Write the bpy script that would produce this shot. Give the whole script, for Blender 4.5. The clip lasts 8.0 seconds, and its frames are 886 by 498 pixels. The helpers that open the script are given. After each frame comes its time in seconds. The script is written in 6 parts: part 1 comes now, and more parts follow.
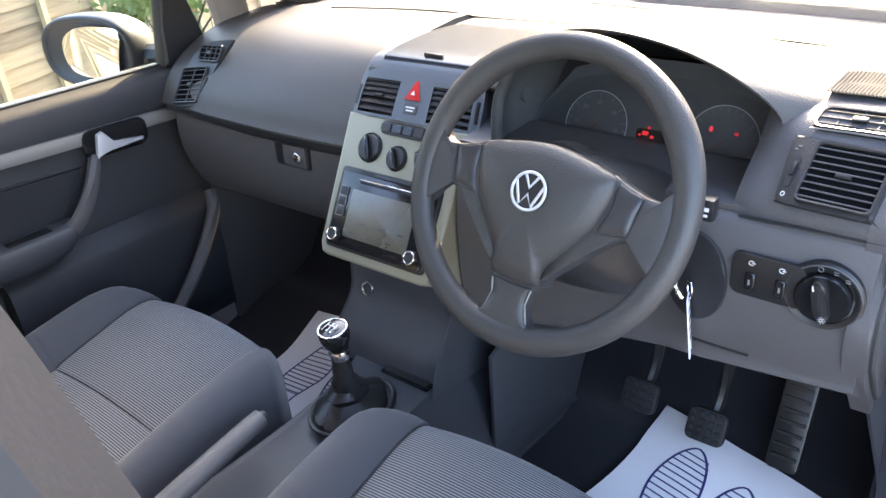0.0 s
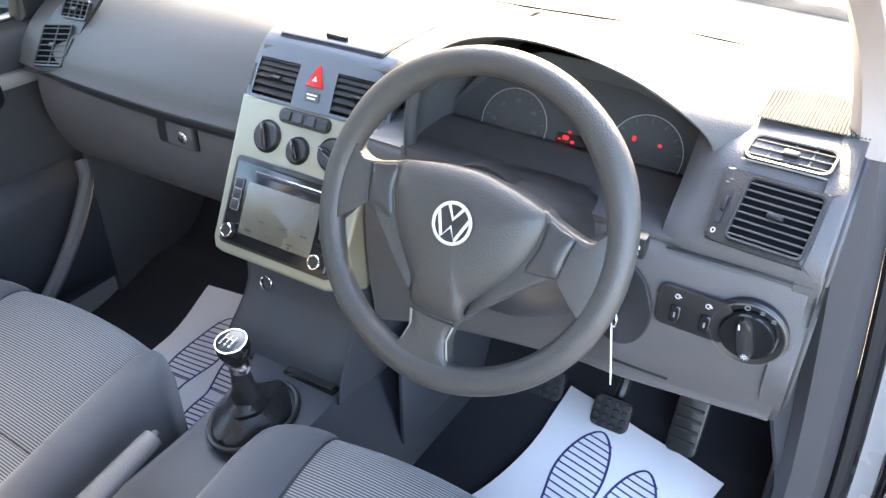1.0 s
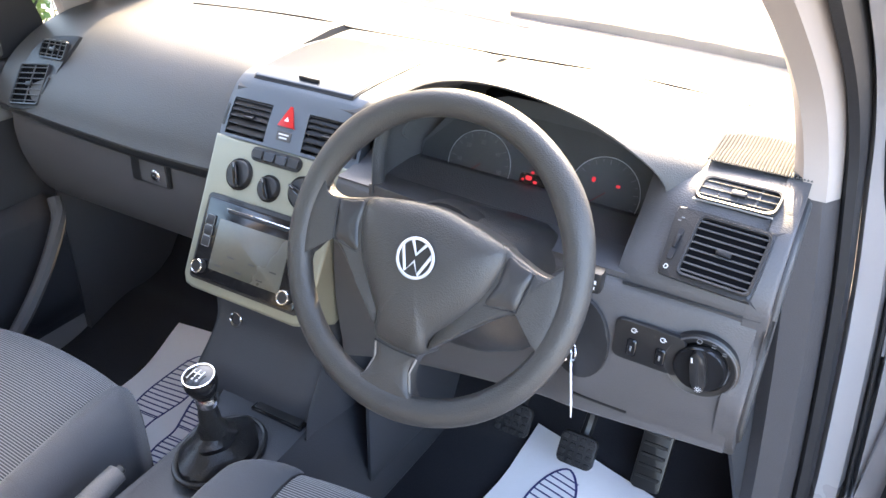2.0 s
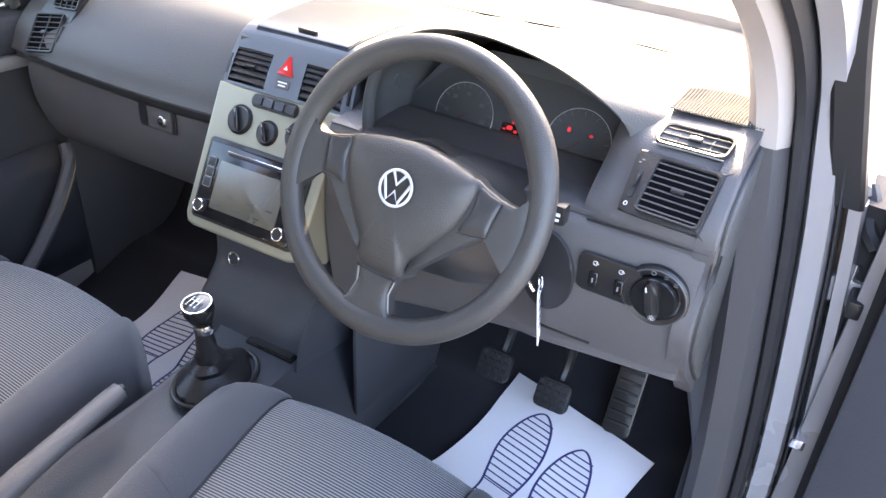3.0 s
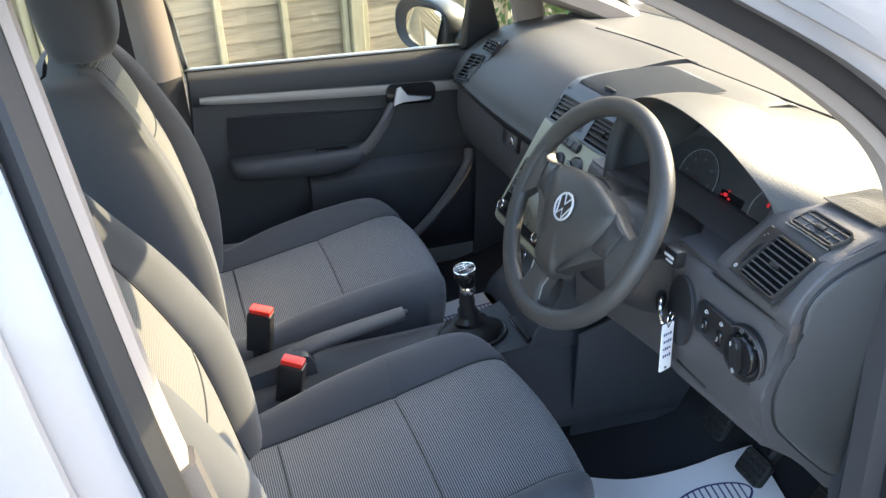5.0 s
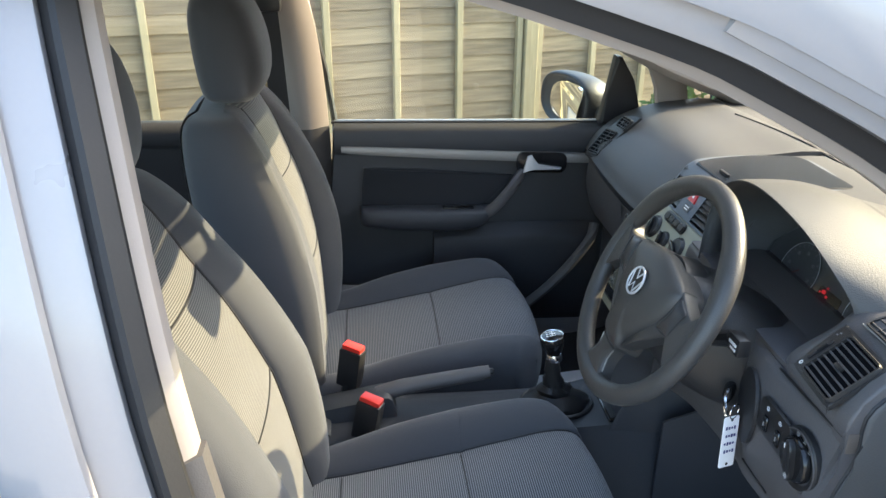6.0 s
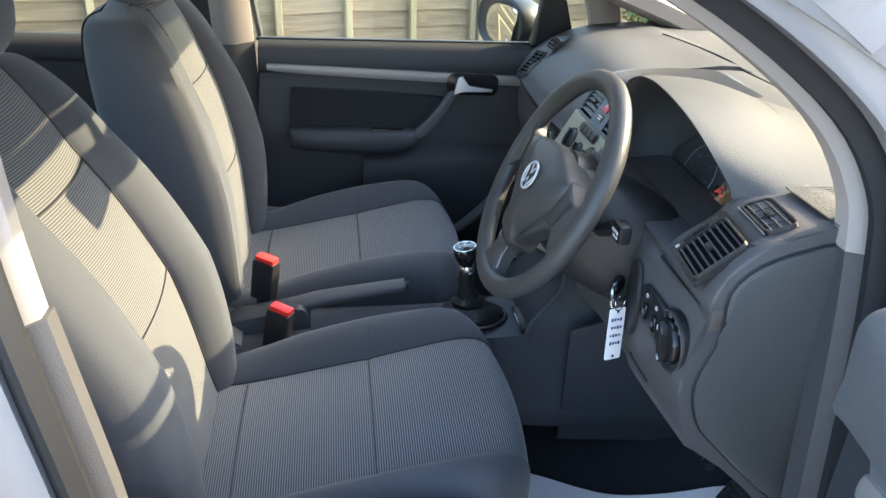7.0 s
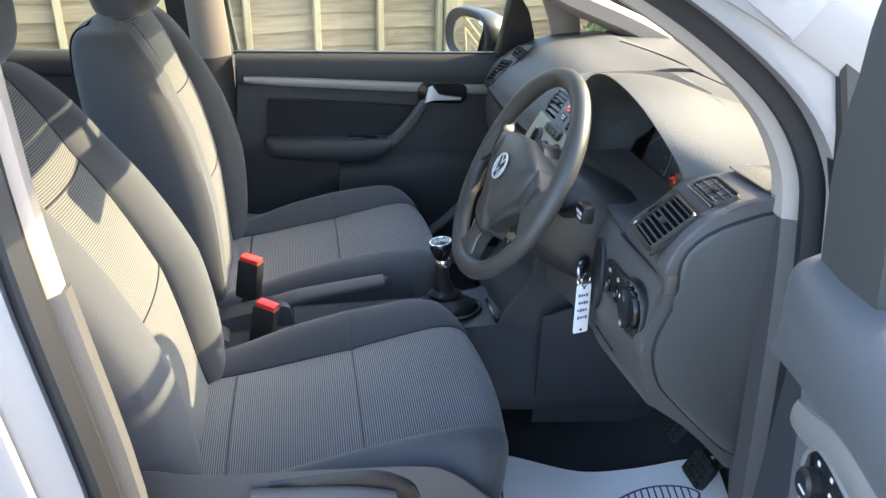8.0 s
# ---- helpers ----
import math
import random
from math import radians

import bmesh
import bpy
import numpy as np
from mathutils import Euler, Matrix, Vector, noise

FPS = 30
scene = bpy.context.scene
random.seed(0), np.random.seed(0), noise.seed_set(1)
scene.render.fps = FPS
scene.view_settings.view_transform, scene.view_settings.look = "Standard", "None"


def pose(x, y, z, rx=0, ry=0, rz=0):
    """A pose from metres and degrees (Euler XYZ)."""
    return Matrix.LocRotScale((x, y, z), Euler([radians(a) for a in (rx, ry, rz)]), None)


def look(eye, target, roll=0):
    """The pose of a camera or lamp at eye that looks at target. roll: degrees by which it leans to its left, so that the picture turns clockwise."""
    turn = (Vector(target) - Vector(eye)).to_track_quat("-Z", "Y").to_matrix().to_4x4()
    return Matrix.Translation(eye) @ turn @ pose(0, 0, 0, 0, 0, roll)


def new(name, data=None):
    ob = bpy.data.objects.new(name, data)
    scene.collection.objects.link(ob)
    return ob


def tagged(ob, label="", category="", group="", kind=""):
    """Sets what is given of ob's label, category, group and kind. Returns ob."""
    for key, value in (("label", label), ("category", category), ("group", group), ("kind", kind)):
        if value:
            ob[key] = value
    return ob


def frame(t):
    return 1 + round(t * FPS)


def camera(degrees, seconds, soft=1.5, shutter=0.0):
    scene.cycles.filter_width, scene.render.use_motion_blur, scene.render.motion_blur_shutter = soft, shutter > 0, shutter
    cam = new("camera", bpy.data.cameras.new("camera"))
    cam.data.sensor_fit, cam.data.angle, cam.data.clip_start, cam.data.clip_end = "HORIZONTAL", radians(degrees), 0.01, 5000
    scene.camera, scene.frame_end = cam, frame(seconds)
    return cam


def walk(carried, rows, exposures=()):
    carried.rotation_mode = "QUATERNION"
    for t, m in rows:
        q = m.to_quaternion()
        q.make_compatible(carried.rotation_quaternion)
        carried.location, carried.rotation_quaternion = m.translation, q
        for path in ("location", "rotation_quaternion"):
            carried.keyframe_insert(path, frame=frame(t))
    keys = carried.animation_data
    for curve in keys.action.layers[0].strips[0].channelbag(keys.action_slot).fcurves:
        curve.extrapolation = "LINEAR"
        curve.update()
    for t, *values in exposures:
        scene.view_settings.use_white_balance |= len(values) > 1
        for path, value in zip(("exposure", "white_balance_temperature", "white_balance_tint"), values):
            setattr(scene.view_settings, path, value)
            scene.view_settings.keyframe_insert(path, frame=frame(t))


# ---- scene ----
cam = camera(59.4, 8.0)
PATH = [
    (0, (0.783, -0.652, 1.349), (-0.359, 0.703, 0.422), -4.4),
    (0.5, (0.696, -0.611, 1.377), (-0.201, 0.796, 0.274), -1.1),
    (1, (0.69, -0.571, 1.419), (-0.159, 0.857, 0.305), 0.2),
    (1.5, (0.7, -0.57, 1.426), (-0.168, 0.911, 0.399), 0.5),
    (1.7, (0.706, -0.573, 1.429), (-0.145, 0.927, 0.416), 0.8),
    (2.8, (0.761, -0.644, 1.411), (-0.041, 0.860, 0.366), 2.8),
    (3, (0.79, -0.652, 1.415), (-0.038, 0.831, 0.359), 3.2),
    (3.5, (0.961, -0.626, 1.438), (-0.063, 0.736, 0.39), 3.2),
    (4, (1.053, -0.654, 1.457), (-0.168, 0.552, 0.431), 3.9),
    (4.5, (1.154, -0.614, 1.462), (-0.276, 0.331, 0.432), 3.5),
    (5, (1.278, -0.525, 1.505), (-0.373, 0.074, 0.548), -0.2),
    (5.2, (1.286, -0.529, 1.504), (-0.414, -0.021, 0.581), -0.3),
    (6.3, (1.36, -0.318, 1.477), (-0.473, -0.168, 0.693), 1.5),
    (6.5, (1.355, -0.287, 1.455), (-0.462, -0.114, 0.638), 1.7),
    (7, (1.384, -0.281, 1.408), (-0.385, -0.008, 0.515), 3.0),
    (7.5, (1.451, -0.302, 1.404), (-0.3, 0.01, 0.49), 3.4),
    (8, (1.482, -0.307, 1.401), (-0.297, 0.042, 0.556), 2.5),
]
walk(cam, [(t, look(eye, target, roll)) for t, eye, target, roll in PATH],
     exposures=[(0.0, 3.89, 6800, 17), (0.6, 4.14, 7000, 16), (1.05, 4.50, 6900, 14), (1.5, 4.32, 6900, 14), (1.7, 4.26, 6950, 15), (2.8, 4.28, 7000, 20), (3.6, 3.88, 6850, 18), (4.2, 3.65, 6700, 12), (5.2, 3.25, 6600, 8), (6.3, 2.95, 6600, 7), (7.2, 3.18, 6350, 8), (8.0, 3.28, 6450, 8)])


# ---- world and sun ----
SUN_AZ, SUN_EL = -14.5, 29.5          # degrees to the right of straight ahead, above the horizon
world = bpy.data.worlds.new("sky")
scene.world = world
world.use_nodes = True
wn = world.node_tree
sky = wn.nodes.new("ShaderNodeTexSky")
sky.sky_type, sky.sun_disc, sky.dust_density = "NISHITA", False, 3.0
sky.sun_elevation, sky.sun_rotation = radians(SUN_EL), radians(SUN_AZ)
wn.links.new(sky.outputs[0], wn.nodes["Background"].inputs[0])
wn.nodes["Background"].inputs[1].default_value = 0.15
sun = new("sun", bpy.data.lights.new("sun", "SUN"))
sun.data.energy, sun.data.angle, sun.data.color = 2.0, radians(0.5), (1.0, 0.83, 0.52)
sun_to = Vector((math.sin(radians(SUN_AZ)) * math.cos(radians(SUN_EL)), math.cos(radians(SUN_AZ)) * math.cos(radians(SUN_EL)), math.sin(radians(SUN_EL))))
sun.matrix_world = look(sun_to * 20, (0, 0, 0))


# ---- materials ----
def mat(name, color, rough=0.5, metal=0.0, bump=0.0, scale=200.0, vary=0.15, stain=3.0, sheen=0.0, spec=0.5, grain="noise", coat=0.0):
    m = bpy.data.materials.new(name)
    m.use_nodes = True
    nt = m.node_tree
    b = nt.nodes["Principled BSDF"]
    tc = nt.nodes.new("ShaderNodeTexCoord")
    fine, broad = nt.nodes.new("ShaderNodeTexNoise"), nt.nodes.new("ShaderNodeTexNoise")
    fine.inputs["Scale"].default_value, broad.inputs["Scale"].default_value = scale, stain
    broad.inputs["Detail"].default_value = 5
    for n in (fine, broad):
        nt.links.new(tc.outputs["Object"], n.inputs["Vector"])
    mix = nt.nodes.new("ShaderNodeMix")
    mix.data_type = "RGBA"
    mix.inputs["A"].default_value = (*[c * (1 - vary) for c in color], 1)
    mix.inputs["B"].default_value = (*[min(1, c * (1 + vary)) for c in color], 1)
    add = nt.nodes.new("ShaderNodeMath")
    add.operation = "MULTIPLY_ADD"
    nt.links.new(fine.outputs[0], add.inputs[0])
    add.inputs[1].default_value = 0.5
    half = nt.nodes.new("ShaderNodeMath")
    half.operation = "MULTIPLY"
    half.inputs[1].default_value = 0.5
    nt.links.new(broad.outputs[0], half.inputs[0])
    nt.links.new(half.outputs[0], add.inputs[2])
    nt.links.new(add.outputs[0], mix.inputs["Factor"])
    nt.links.new(mix.outputs["Result"], b.inputs["Base Color"])
    rr = nt.nodes.new("ShaderNodeMapRange")
    rr.inputs["To Min"].default_value, rr.inputs["To Max"].default_value = max(0.02, rough * 0.85), min(1, rough * 1.15)
    nt.links.new(broad.outputs[0], rr.inputs["Value"])
    nt.links.new(rr.outputs[0], b.inputs["Roughness"])
    b.inputs["Metallic"].default_value = metal
    b.inputs["Specular IOR Level"].default_value = spec
    b.inputs["Coat Weight"].default_value = coat
    if sheen:
        b.inputs["Sheen Weight"].default_value = sheen
        b.inputs["Sheen Roughness"].default_value = 0.5
    if bump:
        bp = nt.nodes.new("ShaderNodeBump")
        bp.inputs["Strength"].default_value = bump
        bp.inputs["Distance"].default_value = 0.001
        if grain == "cells":
            tex = nt.nodes.new("ShaderNodeTexVoronoi")
            tex.inputs["Scale"].default_value = scale
            nt.links.new(tc.outputs["Object"], tex.inputs["Vector"])
            nt.links.new(tex.outputs["Distance"], bp.inputs["Height"])
        else:
            nt.links.new(fine.outputs[0], bp.inputs["Height"])
        nt.links.new(bp.outputs[0], b.inputs["Normal"])
    return m


def ribbed(name, dark, light, axis, period, tilt=0.0):
    """Woven cloth with fine light ribs across one axis."""
    m = mat(name, dark, 0.9, bump=0.3, scale=900, sheen=0.25, spec=0.2)
    nt = m.node_tree
    b = nt.nodes["Principled BSDF"]
    tc = nt.nodes.new("ShaderNodeTexCoord")
    sep = nt.nodes.new("ShaderNodeSeparateXYZ")
    nt.links.new(tc.outputs["Object"], sep.inputs[0])
    mul = nt.nodes.new("ShaderNodeMath")
    mul.operation = "MULTIPLY"
    mul.inputs[1].default_value = 2 * math.pi / period
    nt.links.new(sep.outputs[axis], mul.inputs[0])
    sn = nt.nodes.new("ShaderNodeMath")
    sn.operation = "SINE"
    nt.links.new(mul.outputs[0], sn.inputs[0])
    rg = nt.nodes.new("ShaderNodeMapRange")
    rg.inputs["From Min"].default_value, rg.inputs["From Max"].default_value = -0.2, 0.7
    nt.links.new(sn.outputs[0], rg.inputs["Value"])
    mx = nt.nodes.new("ShaderNodeMix")
    mx.data_type = "RGBA"
    old = b.inputs["Base Color"].links[0].from_socket
    nt.links.new(old, mx.inputs["A"])
    mx.inputs["B"].default_value = (*light, 1)
    nt.links.new(rg.outputs[0], mx.inputs["Factor"])
    nt.links.new(mx.outputs["Result"], b.inputs["Base Color"])
    bp = nt.nodes.new("ShaderNodeBump")
    bp.inputs["Strength"].default_value, bp.inputs["Distance"].default_value = 0.3, 0.0006
    nt.links.new(sn.outputs[0], bp.inputs["Height"])
    nt.links.new(bp.outputs[0], b.inputs["Normal"])
    return m


def glass(name, tint=(0.92, 0.97, 0.95), ior=1.45):
    m = bpy.data.materials.new(name)
    m.use_nodes = True
    nt = m.node_tree
    nt.nodes.remove(nt.nodes["Principled BSDF"])
    tr, gl = nt.nodes.new("ShaderNodeBsdfTransparent"), nt.nodes.new("ShaderNodeBsdfGlossy")
    tr.inputs[0].default_value = (*tint, 1)
    gl.inputs["Roughness"].default_value = 0.02
    fr, mx = nt.nodes.new("ShaderNodeFresnel"), nt.nodes.new("ShaderNodeMixShader")
    fr.inputs[0].default_value = ior
    nt.links.new(fr.outputs[0], mx.inputs[0])
    nt.links.new(tr.outputs[0], mx.inputs[1])
    nt.links.new(gl.outputs[0], mx.inputs[2])
    nt.links.new(mx.outputs[0], nt.nodes["Material Output"].inputs[0])
    return m


def glow(name, color, strength):
    m = mat(name, color, 0.4)
    b = m.node_tree.nodes["Principled BSDF"]
    b.inputs["Emission Color"].default_value = (*color, 1)
    b.inputs["Emission Strength"].default_value = strength
    return m


def boards(name, c0, c1, axis, stretch=14.0):
    """Weathered sawn wood with grain along one axis, each piece a little different."""
    m = mat(name, c0, 0.85, bump=0.5, scale=60, vary=0.2)
    nt = m.node_tree
    b = nt.nodes["Principled BSDF"]
    tc, mp = nt.nodes.new("ShaderNodeTexCoord"), nt.nodes.new("ShaderNodeMapping")
    sc = [stretch * 4] * 3
    sc[axis] = stretch * 0.25
    mp.inputs["Scale"].default_value = sc
    nt.links.new(tc.outputs["Object"], mp.inputs["Vector"])
    ns = nt.nodes.new("ShaderNodeTexNoise")
    ns.inputs["Scale"].default_value, ns.inputs["Detail"].default_value = 1.0, 6
    nt.links.new(mp.outputs[0], ns.inputs["Vector"])
    oi = nt.nodes.new("ShaderNodeObjectInfo")
    ad = nt.nodes.new("ShaderNodeMath")
    ad.operation = "MULTIPLY_ADD"
    nt.links.new(oi.outputs["Random"], ad.inputs[0])
    ad.inputs[1].default_value = 0.5
    nt.links.new(ns.outputs[0], ad.inputs[2])
    rg = nt.nodes.new("ShaderNodeMapRange")
    rg.inputs["From Min"].default_value, rg.inputs["From Max"].default_value = 0.3, 1.1
    nt.links.new(ad.outputs[0], rg.inputs["Value"])
    mx = nt.nodes.new("ShaderNodeMix")
    mx.data_type = "RGBA"
    mx.inputs["A"].default_value, mx.inputs["B"].default_value = (*c0, 1), (*c1, 1)
    nt.links.new(rg.outputs[0], mx.inputs["Factor"])
    nt.links.new(mx.outputs["Result"], b.inputs["Base Color"])
    return m


M_DASH = mat("dash_plastic", (0.086, 0.086, 0.086), 0.50, bump=0.28, scale=520, grain="cells", vary=0.1, spec=0.22)
M_LOWER = mat("lower_plastic", (0.082, 0.079, 0.082), 0.5, bump=0.3, scale=500, grain="cells", vary=0.1)
M_CLIP = mat("clip_metal", (0.15, 0.13, 0.115), 0.45, metal=0.4, vary=0.1)
M_LID = mat("lid_plastic", (0.016, 0.021, 0.028), 0.24, bump=0.04, scale=600, grain="cells", vary=0.08, spec=0.5)
M_PANEL = mat("vent_panel_plastic", (0.100, 0.118, 0.142), 0.44, bump=0.2, scale=600, grain="cells", vary=0.08)
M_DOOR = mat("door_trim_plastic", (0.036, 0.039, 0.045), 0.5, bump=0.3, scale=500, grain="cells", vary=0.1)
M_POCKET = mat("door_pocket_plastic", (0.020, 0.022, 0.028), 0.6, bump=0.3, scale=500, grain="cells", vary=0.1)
M_POSTP = mat("post_plastic", (0.058, 0.056, 0.060), 0.5, bump=0.3, scale=500, grain="cells", vary=0.1)
# door trim of the open door: sky light put into a paler, bluer colour
M_PAD_SKYLIT = mat("door_pad_skylit", (0.115, 0.120, 0.130), 0.40, bump=0.2, scale=600, grain="cells", vary=0.1)
M_CONSOLE = mat("console_plastic", (0.037, 0.040, 0.048), 0.5, bump=0.3, scale=500, grain="cells", vary=0.1)
M_SHROUD = mat("shroud_plastic", (0.024, 0.023, 0.023), 0.42, bump=0.25, scale=600, grain="cells", vary=0.15)
M_PRINT = mat("grey_print", (0.22, 0.22, 0.225), 0.5, vary=0.02)
M_INSERT = mat("door_cloth", (0.026, 0.028, 0.033), 0.92, bump=0.5, scale=700, sheen=0.2, spec=0.2)
M_BLACK = mat("black_plastic", (0.015, 0.015, 0.016), 0.38, bump=0.1, scale=500)
# black dial face raised to grey: veiling haze put into its colour
M_FACE = mat("cluster_face_hazed", (0.075, 0.077, 0.080), 0.42, vary=0.1)
M_SLAT = mat("slat_plastic", (0.068, 0.068, 0.072), 0.5, spec=0.25)
M_GLOSS = mat("gloss_black", (0.010, 0.010, 0.011), 0.12, vary=0.3)
M_WHEEL = mat("wheel_leather", (0.048, 0.047, 0.046), 0.40, bump=0.32, scale=620, grain="cells")
M_PAD2 = mat("spoke_satin", (0.036, 0.036, 0.038), 0.34, bump=0.08, scale=800, grain="cells")
M_SILVER = mat("stack_silver", (0.27, 0.262, 0.20), 0.42, metal=0.35, bump=0.05, scale=800, vary=0.05)
M_STRIP = mat("door_strip_silver", (0.29, 0.285, 0.275), 0.4, metal=0.35, vary=0.05)
M_CHROME = mat("chrome", (0.75, 0.76, 0.78), 0.14, metal=1.0, vary=0.03)
M_CLOTH = mat("seat_cloth", (0.063, 0.067, 0.077), 0.92, bump=0.5, scale=700, sheen=0.2, spec=0.2, vary=0.2)
M_RIBY = ribbed("cushion_ribbed_cloth", (0.042, 0.046, 0.056), (0.232, 0.237, 0.250), "Y", 0.0038)
M_RIBZ = ribbed("backrest_ribbed_cloth", (0.050, 0.051, 0.055), (0.170, 0.168, 0.160), "Z", 0.0033)
M_CARPET = mat("carpet", (0.018, 0.019, 0.024), 0.97, bump=0.8, scale=400, sheen=0.2, spec=0.1, vary=0.4)
M_TRIM = mat("pillar_trim", (0.34, 0.300, 0.275), 0.6, bump=0.2, scale=700, vary=0.05)
M_ROOF = mat("headliner", (0.55, 0.53, 0.49), 0.9, bump=0.3, scale=700, vary=0.05)
M_RUBBER = mat("rubber_seal", (0.012, 0.0125, 0.015), 0.6, bump=0.2, scale=300)
# near-black and matte: the shade inside the vents, put into the colour
M_WELL = mat("vent_well_shade", (0.006, 0.006, 0.007), 0.95, spec=0.03, vary=0.1)
M_GRILLE = mat("grille_plastic", (0.055, 0.055, 0.056), 0.95, spec=0.05, vary=0.1)
M_PAINT = mat("car_paint", (0.31, 0.300, 0.308), 0.28, metal=0.1, vary=0.04, coat=0.6)
M_PAPER = mat("paper", (0.88, 0.87, 0.89), 0.75, vary=0.03, bump=0.1, scale=120)
M_INK = mat("blue_ink", (0.03, 0.035, 0.16), 0.6, vary=0.1)
M_RED = mat("red_plastic", (0.62, 0.03, 0.02), 0.35, vary=0.08)
M_HAZ = mat("hazard_red", (0.55, 0.02, 0.02), 0.3, vary=0.08)
M_WHITE = mat("white_print", (0.75, 0.75, 0.75), 0.5, vary=0.02)
M_TELL = glow("red_telltale", (0.8, 0.03, 0.04), 0.055)
M_NEEDLE = mat("needle_red", (0.12, 0.015, 0.015), 0.5)
M_GLASS = glass("window_glass")
M_MSHELL = mat("mirror_shell_plastic", (0.012, 0.012, 0.015), 0.45, vary=0.1)
M_MIRROR = mat("mirror_glass", (0.85, 0.87, 0.88), 0.02, metal=1.0, vary=0.02)
M_SCREEN = mat("screen_glass", (0.085, 0.080, 0.060), 0.28, vary=0.2, spec=0.9)
M_FENCE = boards("fence_board", (0.105, 0.076, 0.046), (0.32, 0.242, 0.148), 1)
M_SATIN = mat("satin_chrome", (0.62, 0.64, 0.67), 0.35, metal=0.35, vary=0.04)
M_POST = boards("fence_post_wood", (0.22, 0.182, 0.108), (0.37, 0.305, 0.187), 2)
M_GROUND = mat("driveway", (0.225, 0.212, 0.195), 0.9, bump=0.8, scale=60, vary=0.25, stain=0.8)
M_LEAF = mat("leaf_green", (0.08, 0.13, 0.03), 0.6, vary=0.4, stain=4)
M_YELLOW = mat("yellow_panel", (0.75, 0.42, 0.03), 0.4, vary=0.1)
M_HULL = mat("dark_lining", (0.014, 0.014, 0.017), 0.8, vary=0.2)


# ---- building helpers ----
def thing(name, at, label, category, kind="", group=""):
    ob = new(name)
    ob.empty_display_size = 0.05
    ob.location = at
    bpy.context.view_layer.update()
    return tagged(ob, label, category, group, kind)


def link_mesh(name, me, material, parent, label="", smooth=True, matrix=None):
    ob = new(name, me)
    if material and not me.materials:
        me.materials.append(material)
    if parent is not None:
        ob.parent = parent
        root = parent
        while root.parent:
            root = root.parent
        if parent.parent is None:
            ob.matrix_parent_inverse = Matrix.Translation(-root.location)
    if matrix is not None:
        ob.matrix_basis = matrix
    if label:
        ob["label"] = label
    return ob


def part(name, bm, material, parent, label="", smooth=True, sharp=40):
    me = bpy.data.meshes.new(name)
    bmesh.ops.recalc_face_normals(bm, faces=bm.faces)
    for f in bm.faces:
        f.smooth = smooth
    if smooth:
        for e in bm.edges:
            if len(e.link_faces) == 2 and e.calc_face_angle(0) > radians(sharp):
                e.smooth = False
    bm.to_mesh(me)
    bm.free()
    return link_mesh(name, me, material, parent, label)


def spline(pts, n, closed=False):
    """Catmull-Rom through pts, n steps between neighbours."""
    p = np.array(pts, float)
    k = len(p)
    out = []
    for i in range(k if closed else k - 1):
        a, b, c, d = (p[(i - 1) % k], p[i], p[(i + 1) % k], p[(i + 2) % k]) if closed else (p[max(i - 1, 0)], p[i], p[i + 1], p[min(i + 2, k - 1)])
        for s in range(n):
            t = s / n
            out.append(0.5 * (2 * b + (c - a) * t + (2 * a - 5 * b + 4 * c - d) * t * t + (3 * b - a - 3 * c + d) * t ** 3))
    if not closed:
        out.append(p[-1])
    return np.array(out)


def skin(rows, closed=True, caps=True, bm=None):
    """A skin over rows of points; closed: each row is a loop."""
    bm = bm or bmesh.new()
    vs = [[bm.verts.new(q) for q in r] for r in rows]
    m = len(vs[0])
    for a, b in zip(vs, vs[1:]):
        for i in range(m if closed else m - 1):
            j = (i + 1) % m
            bm.faces.new((a[i], a[j], b[j], b[i]))
    if closed and caps:
        bm.faces.new(vs[0][::-1])
        bm.faces.new(vs[-1])
    return bm


def loft(keys, across=3, along=4, closed=True, caps=True):
    """Smooth skin through key loops of equal length."""
    k = np.array([spline(r, across, closed) for r in keys])
    rows = np.array([spline(k[:, i], along) for i in range(k.shape[1])]).transpose(1, 0, 2)
    return skin(rows, closed, caps)


def tube(path, r, n=8, closed=False, bm=None, squash=1.0, up=(0, 0, 1), caps=True):
    p = np.array(path, float)
    rows = []
    k = len(p)
    rad = r if hasattr(r, "__len__") else [r] * k
    for i in range(k):
        t = p[(i + 1) % k] - p[i - 1] if closed else p[min(i + 1, k - 1)] - p[max(i - 1, 0)]
        t = t / np.linalg.norm(t)
        a = np.cross(t, np.array(up, float))
        if np.linalg.norm(a) < 1e-3:
            a = np.cross(t, (1.0, 0, 0))
        a /= np.linalg.norm(a)
        b = np.cross(a, t)
        rows.append([p[i] + rad[i] * (math.cos(q) * a + squash * math.sin(q) * b) for q in np.linspace(0, 2 * math.pi, n, endpoint=False)])
    if closed:
        rows.append(rows[0])
        bm = skin(rows, True, False, bm)
        bmesh.ops.remove_doubles(bm, verts=bm.verts, dist=1e-6)
        return bm
    return skin(rows, True, caps, bm)


def lathe(profile, at, axis, n=24, bm=None):
    """Profile of (radius, height) turned round axis at a point."""
    ax = Vector(axis).normalized()
    u = ax.orthogonal().normalized()
    v = ax.cross(u)
    at = Vector(at)
    rows = [[at + ax * h + (u * math.cos(q) + v * math.sin(q)) * max(r, 1e-4) for q in np.linspace(0, 2 * math.pi, n, endpoint=False)] for r, h in profile]
    return skin(rows, True, True, bm)


